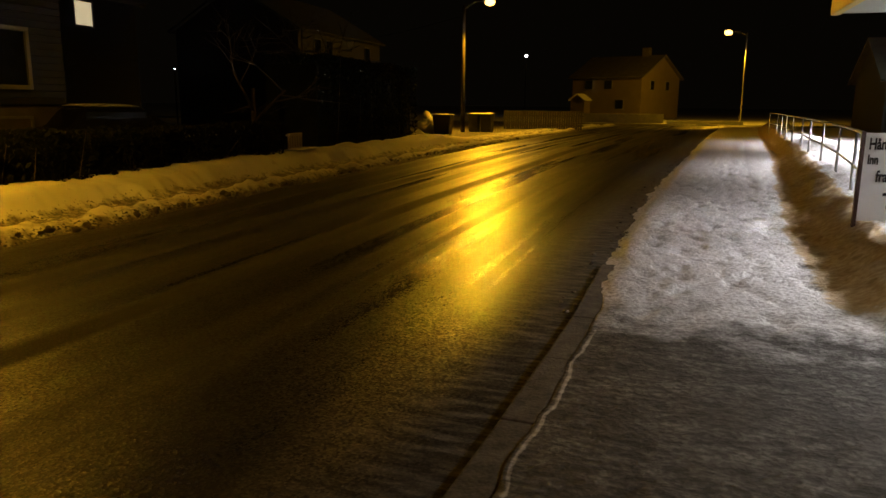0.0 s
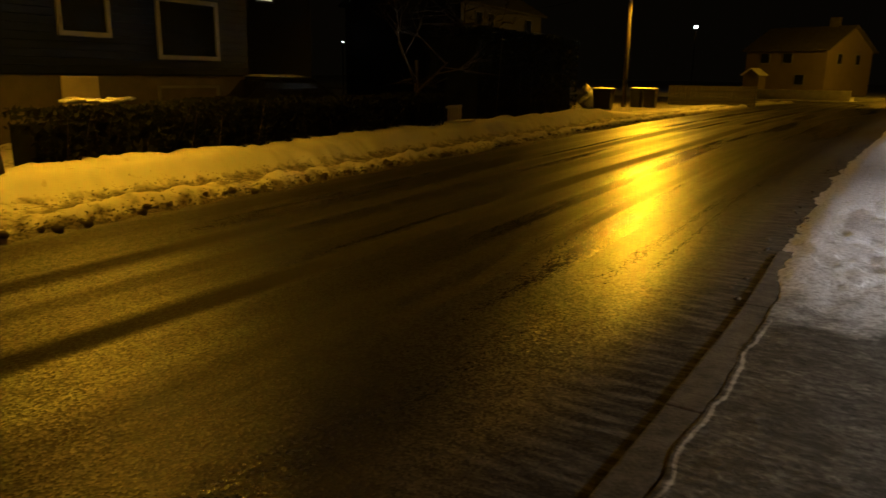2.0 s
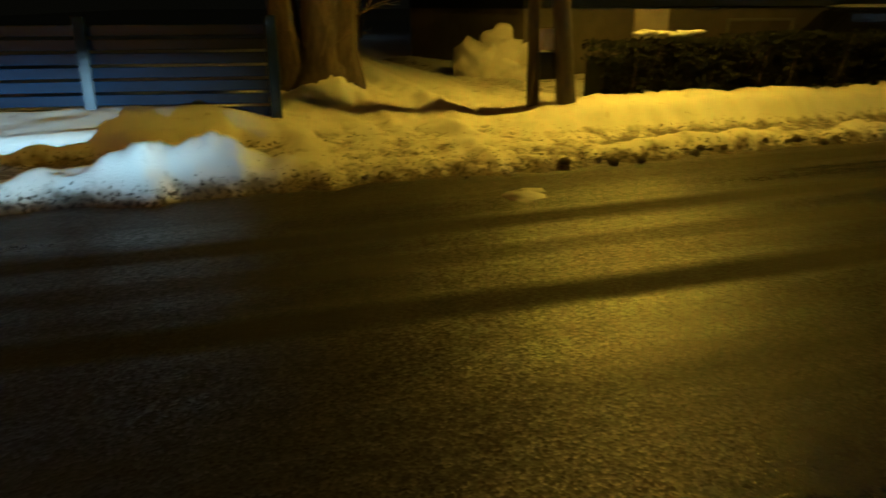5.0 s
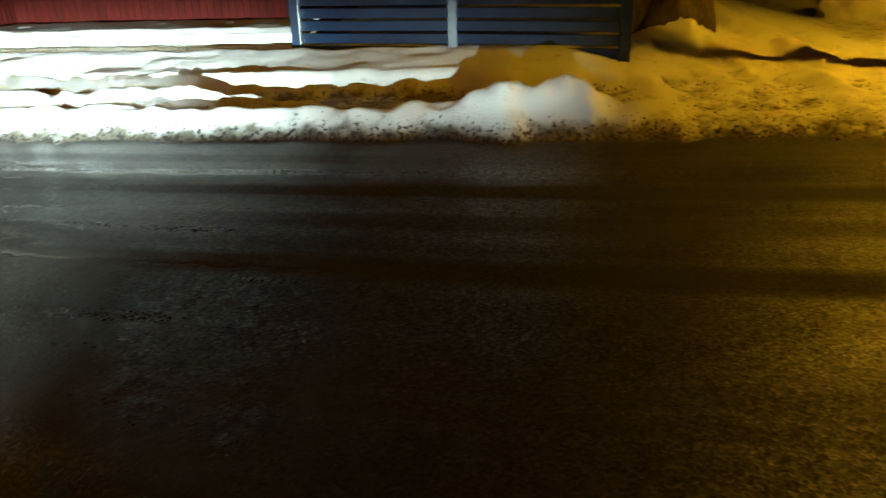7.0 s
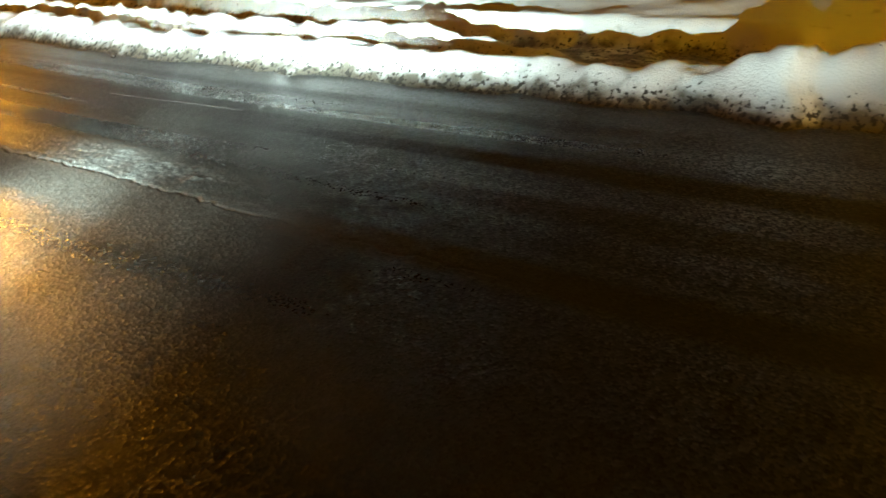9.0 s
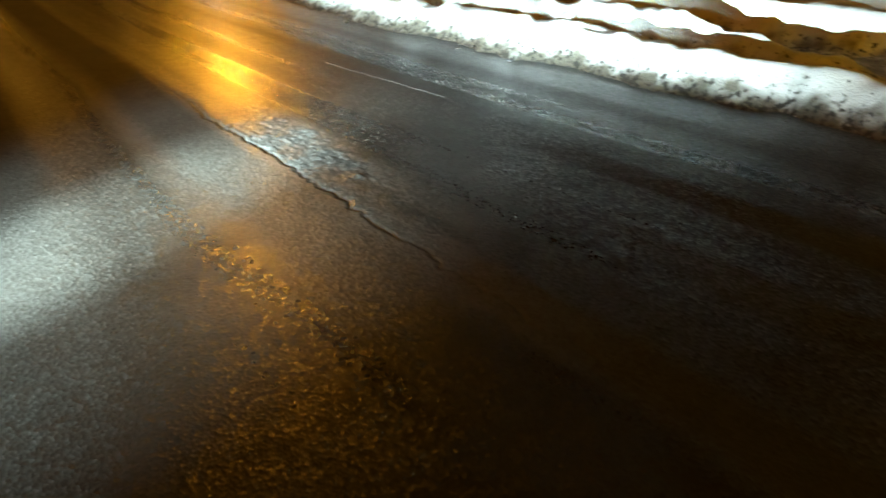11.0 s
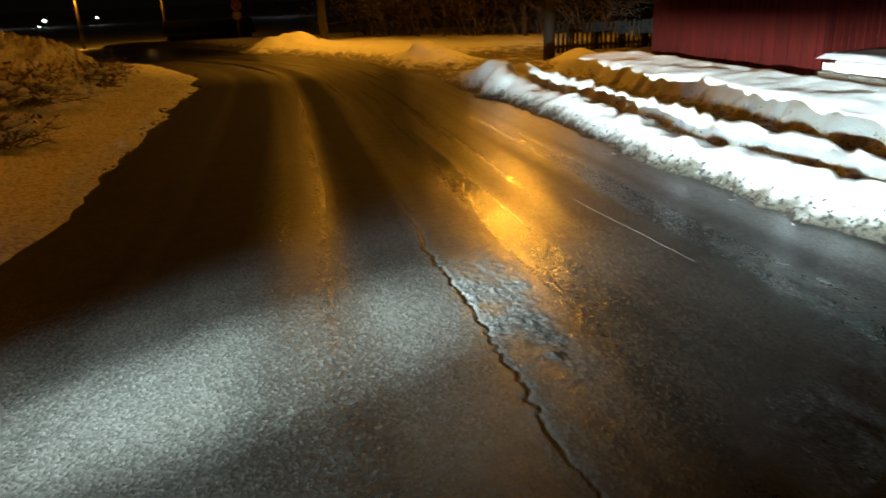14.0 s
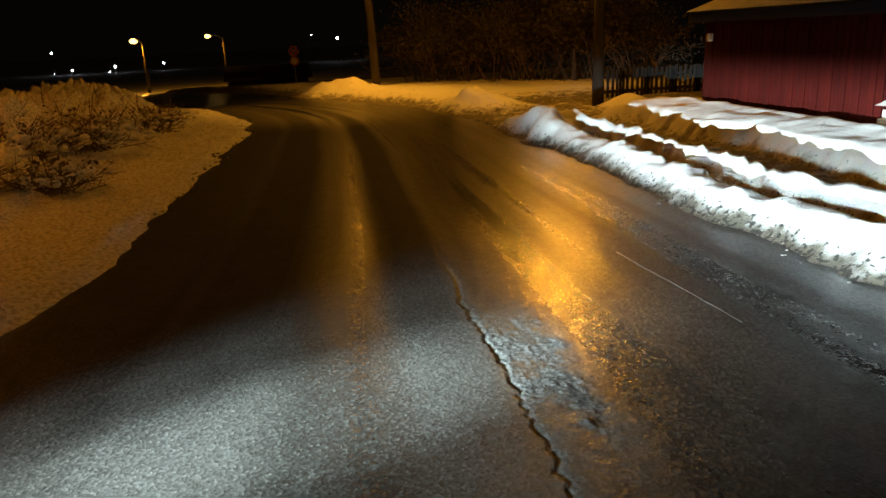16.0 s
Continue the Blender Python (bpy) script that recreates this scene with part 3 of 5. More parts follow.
# footprints and tyre lines trodden into the snow
rng = np.random.RandomState(31)
prints = 0 * X
for k in range(560):
    py_ = 5.2 + 26 * rng.rand() ** 1.5
    px_ = float(np.interp(py_, KY, KX)) + rng.uniform(0.25, 2.2)
    near = (np.abs(X - px_) < 0.3) & (np.abs(Y - py_) < 0.4)
    turn = 0.25 * rng.normal()
    dx, dy = X[near] - px_, Y[near] - py_
    prints[near] -= 0.023 * np.exp(-(((dx + turn * dy) / 0.052) ** 4) - ((dy / 0.12) ** 4))
steps = np.clip(prints, -0.05, 0) + 0.007 * fbm(X * 7, Y * 5, 3) + 0.012 * fbm(X * 13, Y * 11, 2) - 0.012 * (hump(E_, 1.25, 0.09) + hump(E_, 1.7, 0.09)) * sstep(8, 12, Y)
spread = np.interp(Y, [6, 10, 15, 25, 37, 60], [0, 0, 0.3, 0.6, 0.65, 0.65])
foot = 1.95 + spread + 0.12 * fbm(Y * 1.4, 8 + 0 * Y)
bank_n = (0.34 + 0.07 * lump) * sstep(foot + 0.0, foot + 0.72, E_) + 0.03 * lump * sstep(foot - 0.1, foot + 0.2, E_) + 0.03 * small_lump * sstep(foot, foot + 0.3, E_) - 0.32 * sstep(3.5 + spread, 5 + spread, E_)
h_n = flat + 0.03 + steps + bank_n
h_s = 0.05 + 0.05 * E_ * (E_ < 9) + 0.05 * lump + 0.045 * small_lump + (0.5 + 0.3 * fbm(X * 0.9, Y * 0.9) + 0.26 * lump + 0.2 * small_lump) * sstep(1.2, 2.8, E_ + 0.4 * fbm(Y * 0.6, 2 + 0 * Y))
h_s = h_s * sstep(-22.9, -20.5, Y)
Z = (1 - s_part) * (flat + n_part * (h_n - flat)) + s_part * h_s
# the snow runs out over the kerb in a ragged edge
over = sstep(-0.2, 0.22, E_ + 0.08 * fbm(X * 1.5, Y * 1.5, 2) + 0.05 * fbm(X * 5.5, Y * 5.5, 2))
edge_ = (E_ > 0.06) * (1 - n_part) + over * n_part
Z = np.where(s_part < 0.5, Z * edge_ - 0.04 * (1 - edge_) * (1 - 0.6 * n_part), Z)
Z = np.where((E_ < 0) & (s_part >= 0.5), -0.04, Z)
Z = np.where((E_ >= 0) & (s_part > 0.5), Z * sstep(-0.05, 0.25, E_), Z)
pave = tagged(sheet("pavement", X, Y, Z, PAVE), "pavement of frosted asphalt and trodden snow with rough verges", "pavement", kind="structure")
# mask of the grass strip that gets the lamplit orange tint
verge_strip = np.clip((sstep(foot - 0.25, foot + 0.05, E_) - sstep(foot + 0.55, foot + 0.85, E_)) * sstep(5.6, 6.6, Y), 0, 1)
rime = hump(E_, 0.105 + 0.008 * fbm(Y * 3, 0 * Y), 0.02) * (1 - n_part) * sstep(-2.8, -2.0, Y)
pave.data.attributes.new("rime", "FLOAT", "POINT").data.foreach_set("value", rime.ravel())
pave.data.attributes.new("verge", "FLOAT", "POINT").data.foreach_set("value", verge_strip.ravel())

# kerb stones
for k in range(10):
    y0 = -2.6 + k * 1.0
    x0, x1 = float(np.interp(y0, KY, KX)), float(np.interp(y0 + 1, KY, KX))
    bm = bmesh.new()
    add_box(bm, ((x0 + x1) / 2 - 0.015, y0 + 0.5, -0.004 * max(0, k - 7) + 0.003 * math.sin(2.4 * k)), (0.19, 0.992, 0.08), -math.atan2(x1 - x0, 1.0), 0.014)
    st = part("kerb_stone", bm, KERB)
    tagged(st, "worn low granite kerb stone beside the pavement", "kerb", "kerb along the pavement", "structure")


# ---- street lamps ----
def street_lamp(base, head, wooden=True, lean=(0.0, 0.0), label="wooden street lamp with a glowing sodium head"):
    bx, by, bz = base
    hx, hy, hz = head
    top = (bx + lean[0], by + lean[1], hz - 0.1)
    t = thing("street_lamp", base, label, "street lamp", "sodium street lamps")
    bm = bmesh.new()
    add_rod(bm, (bx, by, bz - 0.4), top, 0.13 if wooden else 0.075, 0.09 if wooden else 0.05, 14)
    smooth(bm)
    part("pole", bm, POLE_WOOD if wooden else GALV, t)
    bm = bmesh.new()
    a, b = Vector((top[0], top[1], hz - 0.35)), Vector((hx, hy, hz))
    mid = a.lerp(b, 0.45) + Vector((0, 0, 0.22))
    add_rod(bm, a, mid, 0.028, 0.028, 8)
    add_rod(bm, mid, b, 0.028, 0.028, 8)
    part("arm", bm, GALV, t)
    d = Vector((hx - bx, hy - by, 0)).normalized()
    ang = math.atan2(d.y, d.x)
    bm = bmesh.new()
    add_box(bm, (hx, hy, hz + 0.03), (0.62, 0.24, 0.13), ang, 0.04)
    hd = part("lamp_head", bm, GALV, t)
    bm = bmesh.new()
    bmesh.ops.create_uvsphere(bm, u_segments=14, v_segments=8, radius=1, matrix=Matrix.Translation((hx + d.x * 0.05, hy + d.y * 0.05, hz - 0.05)) @ Matrix.Rotation(ang, 4, "Z") @ Matrix.Diagonal((0.3, 0.22, 0.19, 1) if wooden else (0.38, 0.3, 0.24, 1)))
    smooth(bm)
    part("lens", bm, LAMP_GLOW, hd, "glowing orange lens")
    return t


H = {k: v[0] for k, v in HEADS.items()}
street_lamp((-10.88, 40.2, 0.0), H["a"])
street_lamp((6.3, 75, 0), H["b"], False, (0, 0), "steel street lamp with a glowing sodium head")
street_lamp((-8.15, 4.82, 0.3), H["l"], True, (-0.16, -0.36))
street_lamp((-9.5, -15.1, 0.1), H["f"])
street_lamp((-6.15, -23.0, 0.2), H["c"], True, (0.2, 0))
# added lamp out of view on the east verge
street_lamp((5.2, -9.4, 0.4), H["g"])
street_lamp((-0.62, -75, -2.3), H["d"])
street_lamp((4.75, -60, -1.5), H["e"])


# ---- foliage builders ----
def leaf_cloud(name, points, size, material, parent, rng, label=""):
    """Many small leaves, each a bent quad of two triangles."""
    n = len(points)
    d1 = rng.normal(size=(n, 3))
    d1 /= np.linalg.norm(d1, axis=1, keepdims=True)
    d2 = np.cross(d1, rng.normal(size=(n, 3)))
    d2 /= np.linalg.norm(d2, axis=1, keepdims=True)
    s = size * (0.6 + 0.8 * rng.rand(n, 1))
    p = np.asarray(points)
    v = np.stack([p - d1 * s, p + d2 * s * 0.5, p + d1 * s, p - d2 * s * 0.5], 1).reshape(-1, 3)
    me = bpy.data.meshes.new(name)
    me.from_pydata(v.tolist(), [], np.arange(4 * n).reshape(-1, 4).tolist())
    me.materials.append(material)
    ob = new(name, me)
    return tagged(under(ob, parent) if parent else ob, label)


def lumps(name, centres, radius, material, parent, rng, squash=0.6, label=""):
    """Uneven snow clumps or clods, each a dented ball."""
    bm = bmesh.new()
    for c, r in zip(centres, radius):
        out = bmesh.ops.create_icosphere(bm, subdivisions=3 if r > 0.3 else 2 if r > 0.05 else 1, radius=1)
        off = rng.rand(3) * 50
        for v in out["verts"]:
            k = 1 + 0.55 * noise.noise(Vector(v.co) * 1.6 + Vector(off)) + (0.3 * noise.noise(Vector(v.co) * 4.5 + Vector(off)) if r > 0.05 else 0)
            v.co = Vector(c) + Vector((v.co.x * r * k, v.co.y * r * k, v.co.z * r * k * squash))
    smooth(bm)
    return part(name, bm, material, parent, label)


def branches(bm, at, way, length, radius, depth, rng, tips):
    end = at + way * length
    add_rod(bm, at, end, radius, radius * 0.62, 7 if radius > 0.03 else 4)
    if depth == 0:
        tips.append(end)
        return
    for k in range(3 if depth > 1 else 4):
        w = (way + Vector(rng.normal(size=3)) * 0.55).normalized()
        w.z = max(w.z, -0.1)
        branches(bm, at.lerp(end, 0.55 + 0.45 * rng.rand()), w, length * (0.6 + 0.2 * rng.rand()), radius * 0.5, depth - 1, rng, tips)


def tree(at, height, radius, label, leaves=0, leaf=0.05, seed=1, material=None, lean=(0, 0, 1), depth=4, first=0.4):
    rng = np.random.RandomState(seed)
    t = thing("tree", at, label, "tree")
    bm, tips = bmesh.new(), []
    branches(bm, Vector(at) - Vector((0, 0, 0.2)), Vector(lean).normalized(), height * first, radius, depth, rng, tips)
    smooth(bm)
    part("trunk", bm, BARK, t)
    if leaves:
        pts = np.concatenate([np.array(p) + rng.normal(size=(leaves, 3)) * 0.3 for p in tips])
        leaf_cloud("crown", pts, leaf, material or LEAF, t, rng)
    return t


def hedge(label, x0, x1, y0, y1, z0, z1, count, seed, snow=()):
    rng = np.random.RandomState(seed)
    t = thing("hedge", ((x0 + x1) / 2, (y0 + y1) / 2, z0), label, "hedge")
    ys_ = y0 + (y1 - y0) * rng.rand(count)
    top = z1 + 0.12 * fbm(ys_ * 1.5, seed + 0 * ys_)
    face = rng.rand(count)
    xs_ = np.where(face < 0.55, x1 - 0.22 * rng.rand(count) ** 2 + 0.1 * fbm(ys_ * 2, ys_ * 0 + 3), x0 + (x1 - x0) * rng.rand(count))
    zs_ = np.where(face < 0.55, z0 + (top - z0) * rng.rand(count), top - 0.3 * rng.rand(count) ** 2)
    leaf_cloud("leaves", np.stack([xs_, ys_, zs_], 1), 0.055, LEAF, t, rng)
    bm = bmesh.new()
    for k in range(int((y1 - y0) * 6)):
        y = y0 + (y1 - y0) * rng.rand()
        x = x0 + (x1 - x0) * (0.3 + 0.7 * rng.rand())
        add_rod(bm, (x, y, z0 - 0.3), (x + 0.2 * rng.normal(), y + 0.2 * rng.normal(), z0 + (z1 - z0) * (0.7 + 0.35 * rng.rand())), 0.012, 0.005, 4)
    tagged(part("stem_growth", bm, BARK, t), kind="stuff")
    bm = bmesh.new()
    add_box(bm, ((x0 + x1) / 2 - 0.12, (y0 + y1) / 2, (z0 + z1) / 2 - 0.12), (x1 - x0 - 0.3, y1 - y0 - 0.2, z1 - z0 - 0.25))
    part("inner_growth", bm, LEAF, t)
    if snow:
        tagged(lumps("snow_cap", [c[:3] for c in snow], [c[3] for c in snow], SNOW_CLEAN, t, rng, 0.35, "clumps of snow on top"), kind="stuff")
    return t


# ---- houses ----
def window(parent, x, y0, y1, z0, z1, frame_w=0.09, pane=None, face=1, name="window"):
    """A window in a wall that faces +x."""
    bm = bmesh.new()
    d = 0.06
    for at, size in (
        ((x + 0.02, (y0 + y1) / 2, z1 - frame_w / 2), (d, y1 - y0, frame_w)),
        ((x + 0.02, (y0 + y1) / 2, z0 + frame_w / 2), (d, y1 - y0, frame_w)),
        ((x + 0.02, y0 + frame_w / 2, (z0 + z1) / 2), (d, frame_w, z1 - z0 - 2 * frame_w)),
        ((x + 0.02, y1 - frame_w / 2, (z0 + z1) / 2), (d, frame_w, z1 - z0 - 2 * frame_w)),
    ):
        add_box(bm, at, size, 0, 0.006)
    w = part(name, bm, FRAME_GREY, parent, "pale grey window frame")
    boxes("pane", pane or GLASS, w, [((x - 0.005, (y0 + y1) / 2, (z0 + z1) / 2), (0.012, y1 - y0 - 2 * frame_w, z1 - z0 - 2 * frame_w))])
    return w


def gable_roof(bm, x0, x1, y0, y1, z, rise, over=0.35, along="y", thick=0.14):
    """Two sloping slabs that meet at a ridge."""
    if along == "y":
        xm = (x0 + x1) / 2
        half = (x1 - x0) / 2 + over
        ang = math.atan2(rise, (x1 - x0) / 2)
        for sgn in (-1, 1):
            add_box(bm, (xm + sgn * half / 2, (y0 + y1) / 2, z + rise - half / 2 * math.tan(ang) + thick / 2), (half / math.cos(ang) + 0.02, y1 - y0 + 2 * over, thick), 0, 0.01, 0, sgn * ang)
    else:
        ym = (y0 + y1) / 2
        half = (y1 - y0) / 2 + over
        ang = math.atan2(rise, (y1 - y0) / 2)
        for sgn in (-1, 1):
            add_box(bm, ((x0 + x1) / 2, ym + sgn * half / 2, z + rise - half / 2 * math.tan(ang) + thick / 2), (x1 - x0 + 2 * over, half / math.cos(ang) + 0.02, thick), 0, 0.01, -sgn * ang, 0)


def prism(bm, x0, x1, y0, y1, z, rise, along="y"):
    """The closed gable under a roof."""
    if along == "y":
        xm = (x0 + x1) / 2
        pts = [(x0, y0, z), (x1, y0, z), (xm, y0, z + rise), (x0, y1, z), (x1, y1, z), (xm, y1, z + rise)]
    else:
        ym = (y0 + y1) / 2
        pts = [(x0, y0, z), (x0, y1, z), (x0, ym, z + rise), (x1, y0, z), (x1, y1, z), (x1, ym, z + rise)]
    v = [bm.verts.new(p) for p in pts]
    for f in ((0, 1, 2), (3, 5, 4), (0, 3, 4, 1), (1, 4, 5, 2), (2, 5, 3, 0)):
        bm.faces.new([v[k] for k in f])
    bmesh.ops.recalc_face_normals(bm, faces=bm.faces)


# dark blue house behind the hedge
hx, hy0, hy1 = -13.5, 6.6, 14.45
house = thing("house", (-17.5, 10.5, 0), "dark blue boarded house on a grey plaster basement", "house")
boxes("basement", PLINTH, house, [((hx - 4.06, (hy0 + hy1) / 2, 0.72), (8.0, hy1 - hy0 - 0.1, 1.6))])
bm = bmesh.new()
add_box(bm, (hx - 4.0, (hy0 + hy1) / 2, 3.3), (8.0, hy1 - hy0, 3.6))
prism(bm, hx - 8, hx, hy0, hy1, 5.1, 2.6)
wall = part("wall", bm, DARK_WOOD, house)
board = box_mesh("board", (0.024, hy1 - hy0 + 0.02, 0.15), DARK_WOOD)
for k in range(19):
    for ya, yb in ((hy0, hy1),):
        z = 1.6 + 0.16 * k
        piece("board", board, pose(hx + 0.008, (hy0 + hy1) / 2, z, 0, -6, 0), wall)
bm = bmesh.new()
gable_roof(bm, hx - 8, hx, hy0, hy1, 5.1, 2.6)
part("roof", bm, ROOF, house)
window(house, hx + 0.03, 11.6, 13.45, 1.87, 3.27, 0.1)
window(house, hx + 0.03, 9.2, 10.42, 2.28, 3.3, 0.1)
window(house, hx, 11.55, 13.4, 0.55, 1.27, 0.06, PLINTH, name="basement_window")
boxes("hatch", PALE_WALL2, house, [((hx + 0.005, 9.6, 1.17), (0.05, 0.84, 0.62))], "pale boarded basement hatch", 0.008)

# house with one lit window further back
house = thing("house", (-28, 25.5, 0), "dark house with one lit upstairs window", "house")
bm = bmesh.new()
add_box(bm, (-28, 25, 3.0), (8, 9, 6.4))
prism(bm, -32, -24, 20.5, 29.5, 6.2, 2.4)
part("wall", bm, DARK_WOOD, house)
bm = bmesh.new()
gable_roof(bm, -32, -24, 20.5, 29.5, 6.2, 2.4)
part("roof", bm, ROOF, house)
window(house, -23.98, 25.7, 26.85, 4.75, 5.9, 0.08, WARM_GLOW)

# large pale house behind the tall hedge, night's dark put into its wall colour
house = thing("house", (-26, 48, 0), "large boarded house with pale walls coloured near black for night", "house")
bm = bmesh.new()
add_box(bm, (-26.5, 48, 3.0), (9, 13, 6.4))
prism(bm, -31, -22, 41.5, 54.5, 6.2, 2.6)
part("wall", bm, NIGHT_WALL, house)
bm = bmesh.new()
gable_roof(bm, -31, -22, 41.5, 54.5, 6.2, 2.6)
part("roof", bm, ROOF, house)
for y in (43.5, 45.2, 51.5):
    window(house, -21.98, y, y + 1.0, 4.3, 5.7, 0.05)
window(house, -21.98, 47.6, 49.6, 1.5, 2.9, 0.1)

# far ochre house, built square and then turned
house = thing("house", (0, 0, 0), "ochre two-storey house with a chimney at the junction", "house")
bm = bmesh.new()
add_box(bm, (-4.4, 5, 2.4), (8.8, 10, 4.8))
prism(bm, -8.8, 0, 0, 10, 4.8, 2.4, "x")
part("wall", bm, YELLOW_WALL, house)
bm = bmesh.new()
gable_roof(bm, -8.8, 0, 0, 10, 4.8, 2.4, 0.4, "x")
rf = part("roof", bm, ROOF, house)
boxes("chimney", ROOF, rf, [((-2.0, 5, 7.4), (0.9, 0.7, 1.6))], "", 0.03)
for x, z in ((-4.1, 3.9), (-6.6, 3.9), (-2.6, 1.7)):
    w = boxes("window", FRAME_GREY, house, [((x, -0.02, z), (1.1, 0.08, 1.15))], "dull grey window frame", 0.01)
    boxes("pane", GLASS, w, [((x, -0.05, z), (0.92, 0.05, 0.97))])
for y in (2.6, 6.6):
    w = boxes("window", FRAME_GREY, house, [((0.02, y, 3.85), (0.08, 1.0, 1.15))], "dull grey window frame", 0.01)
    boxes("pane", GLASS, w, [((0.05, y, 3.85), (0.05, 0.84, 0.97))])
bm = bmesh.new()
add_box(bm, (-7.2, -0.75, 1.1), (1.8, 1.4, 2.2))
prism(bm, -8.1, -6.3, -1.5, 0, 2.2, 0.6)
pc = part("porch", bm, YELLOW_WALL, house)
bm = bmesh.new()
gable_roof(bm, -8.1, -6.3, -1.5, 0, 2.2, 0.6, 0.2, "y", 0.1)
part("porch_roof", bm, SNOW_CLEAN, pc, "snow-covered porch roof")
house.matrix_basis = pose(-3.45, 85, 0, 0, 0, -23)

# low wall at the junction
w = boxes("garden_wall", CONCRETE, None, [((-5.2, 72, 0.4), (9.2, 0.3, 0.86))], "", 0.02)
tagged(w, "low pale rendered garden wall at the junction", "wall", kind="structure")
w = boxes("garden_wall", CONCRETE, None, [((3.0, 71, 0.12), (6.6, 0.3, 0.3))], "", 0.02)
tagged(w, "low snow-topped garden wall at the junction", "wall", kind="structure")

# ---- red outbuilding ----
shed = thing("outbuilding", (-12, -8, 0), "red boarded outbuilding with a snow-covered roof", "outbuilding")
bm = bmesh.new()
add_box(bm, (-12.85, -10.05, 0.95), (6.0, 3.66, 1.9))
front = part("front_wall", bm, RED_WOOD, shed)
bm = bmesh.new()
add_box(bm, (-13.55, -5.85, 1.4), (4.6, 4.68, 2.2))
back = part("side_wall", bm, RED_WOOD, shed)
plank = box_mesh("plank", (0.022, 0.105, 1.58), RED_WOOD, 0.005)
for k in range(31):
    piece("plank", plank, pose(-9.835 + 0.006 * (k % 2), -11.83 + 0.1195 * k, 0.96), front)
plank2 = box_mesh("plank", (0.022, 0.105, 1.7), RED_WOOD, 0.005)
for k in range(39):
    piece("plank", plank2, pose(-11.235 + 0.006 * (k % 2), -8.15 + 0.1195 * k, 1.4), back)
plank3 = box_mesh("plank", (0.105, 0.022, 1.58), RED_WOOD, 0.005)
for k in range(12):
    piece("plank", plank3, pose(-9.92 - 0.1195 * k, -8.205 + 0.006 * (k % 2), 0.96), front)
boxes("plinth", CONCRETE, shed, [((-12.83, -10.05, 0.04), (5.98, 3.7, 0.26))], "grey concrete plinth")
boxes("corner_lamp", WHITE, shed, [((-9.79, -11.7, 1.4), (0.07, 0.09, 0.13))], "small white wall fitting", 0.015)
bm = bmesh.new()
v = [bm.verts.new(p) for p in ((-9.68, -12.12, 1.78), (-9.68, -3.4, 1.78), (-12.6, -5.5, 3.1), (-12.6, -10.0, 3.1), (-16.2, -12.12, 1.78), (-16.2, -3.4, 1.78))]
for f in ((0, 1, 2, 3), (0, 3, 4), (4, 3, 2, 5), (1, 5, 2), (0, 4, 5, 1)):
    bm.faces.new([v[k] for k in f])
bmesh.ops.recalc_face_normals(bm, faces=bm.faces)
rf = part("roof", bm, ROOF, shed)
boxes("eave_board", DARK_WOOD, rf, [((-9.67, -7.76, 1.72), (0.03, 8.72, 0.15)), ((-12.93, -12.13, 1.72), (6.5, 0.03, 0.15))])
bm = bmesh.new()
v = [bm.verts.new(p) for p in ((-9.62, -12.16, 1.82), (-9.62, -3.34, 1.82), (-12.6, -5.5, 3.24), (-12.6, -10.0, 3.24), (-16.2, -12.16, 1.82), (-16.2, -3.34, 1.82))]
for f in ((0, 1, 2, 3), (0, 3, 4), (4, 3, 2, 5), (1, 5, 2)):
    bm.faces.new([v[k] for k in f])
bmesh.ops.solidify(bm, geom=list(bm.faces), thickness=-0.1)
bmesh.ops.recalc_face_normals(bm, faces=bm.faces)
part("roof_snow", bm, SNOW_CLEAN, rf, "thick layer of snow")

# raised terrace of concrete blocks along the side wall
ter = thing("terrace", (-10.4, -5.7, 0), "low terrace of concrete blocks with snow on top", "terrace", kind="structure")
boxes("core", CONCRETE, ter, [((-10.5, -5.7, 0.2), (1.36, 4.9, 0.64))])
blk = box_mesh("block", (0.1, 0.48, 0.135), CONCRETE, 0.008)
for row in range(4):
    for k in range(10):
        piece("block", blk, pose(-9.79 + 0.004 * ((k + row) % 3), -8.1 + 0.49 * k + 0.24 * (row % 2) + 0.2, 0.07 + 0.142 * row), ter)
X, Y = grid(np.linspace(-11.22, -9.72, 22), np.linspace(-8.18, -3.2, 70))
Z = 0.56 + 0.07 * sstep(0, 0.15, X + 11.3) + 0.02 * fbm(X * 3, Y * 3) - 0.06 * sstep(-9.9, -9.7, X)
under(sheet("terrace_snow", X, Y, Z, SNOW_CLEAN), ter)

# ---- blue-grey board fence ----
fence = thing("board_fence", (-9.0, -1.1, 0.2), "glossy blue-grey fence of horizontal boards", "fence")
fp = [(-8.65, 1.12), (-9.12, -0.95), (-9.45, -3.05)]
for x, y in fp:
    boxes("post", FENCE_PAINT, fence, [((x + 0.03, y, 0.72), (0.13, 0.13, 1.5))], "", 0.012)
for (xa, ya), (xb, yb) in zip(fp[:-1], fp[1:]):
    ln = math.hypot(xb - xa, yb - ya)
    bd = box_mesh("board", (0.03, ln - 0.02, 0.125), FENCE_PAINT, 0.006)
    for k in range(7):
        piece("board", bd, pose((xa + xb) / 2 - 0.05, (ya + yb) / 2, 0.36 + 0.158 * k, 0, 1.5 * math.sin(k * 3.1), math.degrees(math.atan2(-(xb - xa), yb - ya)) + 0.0), fence)

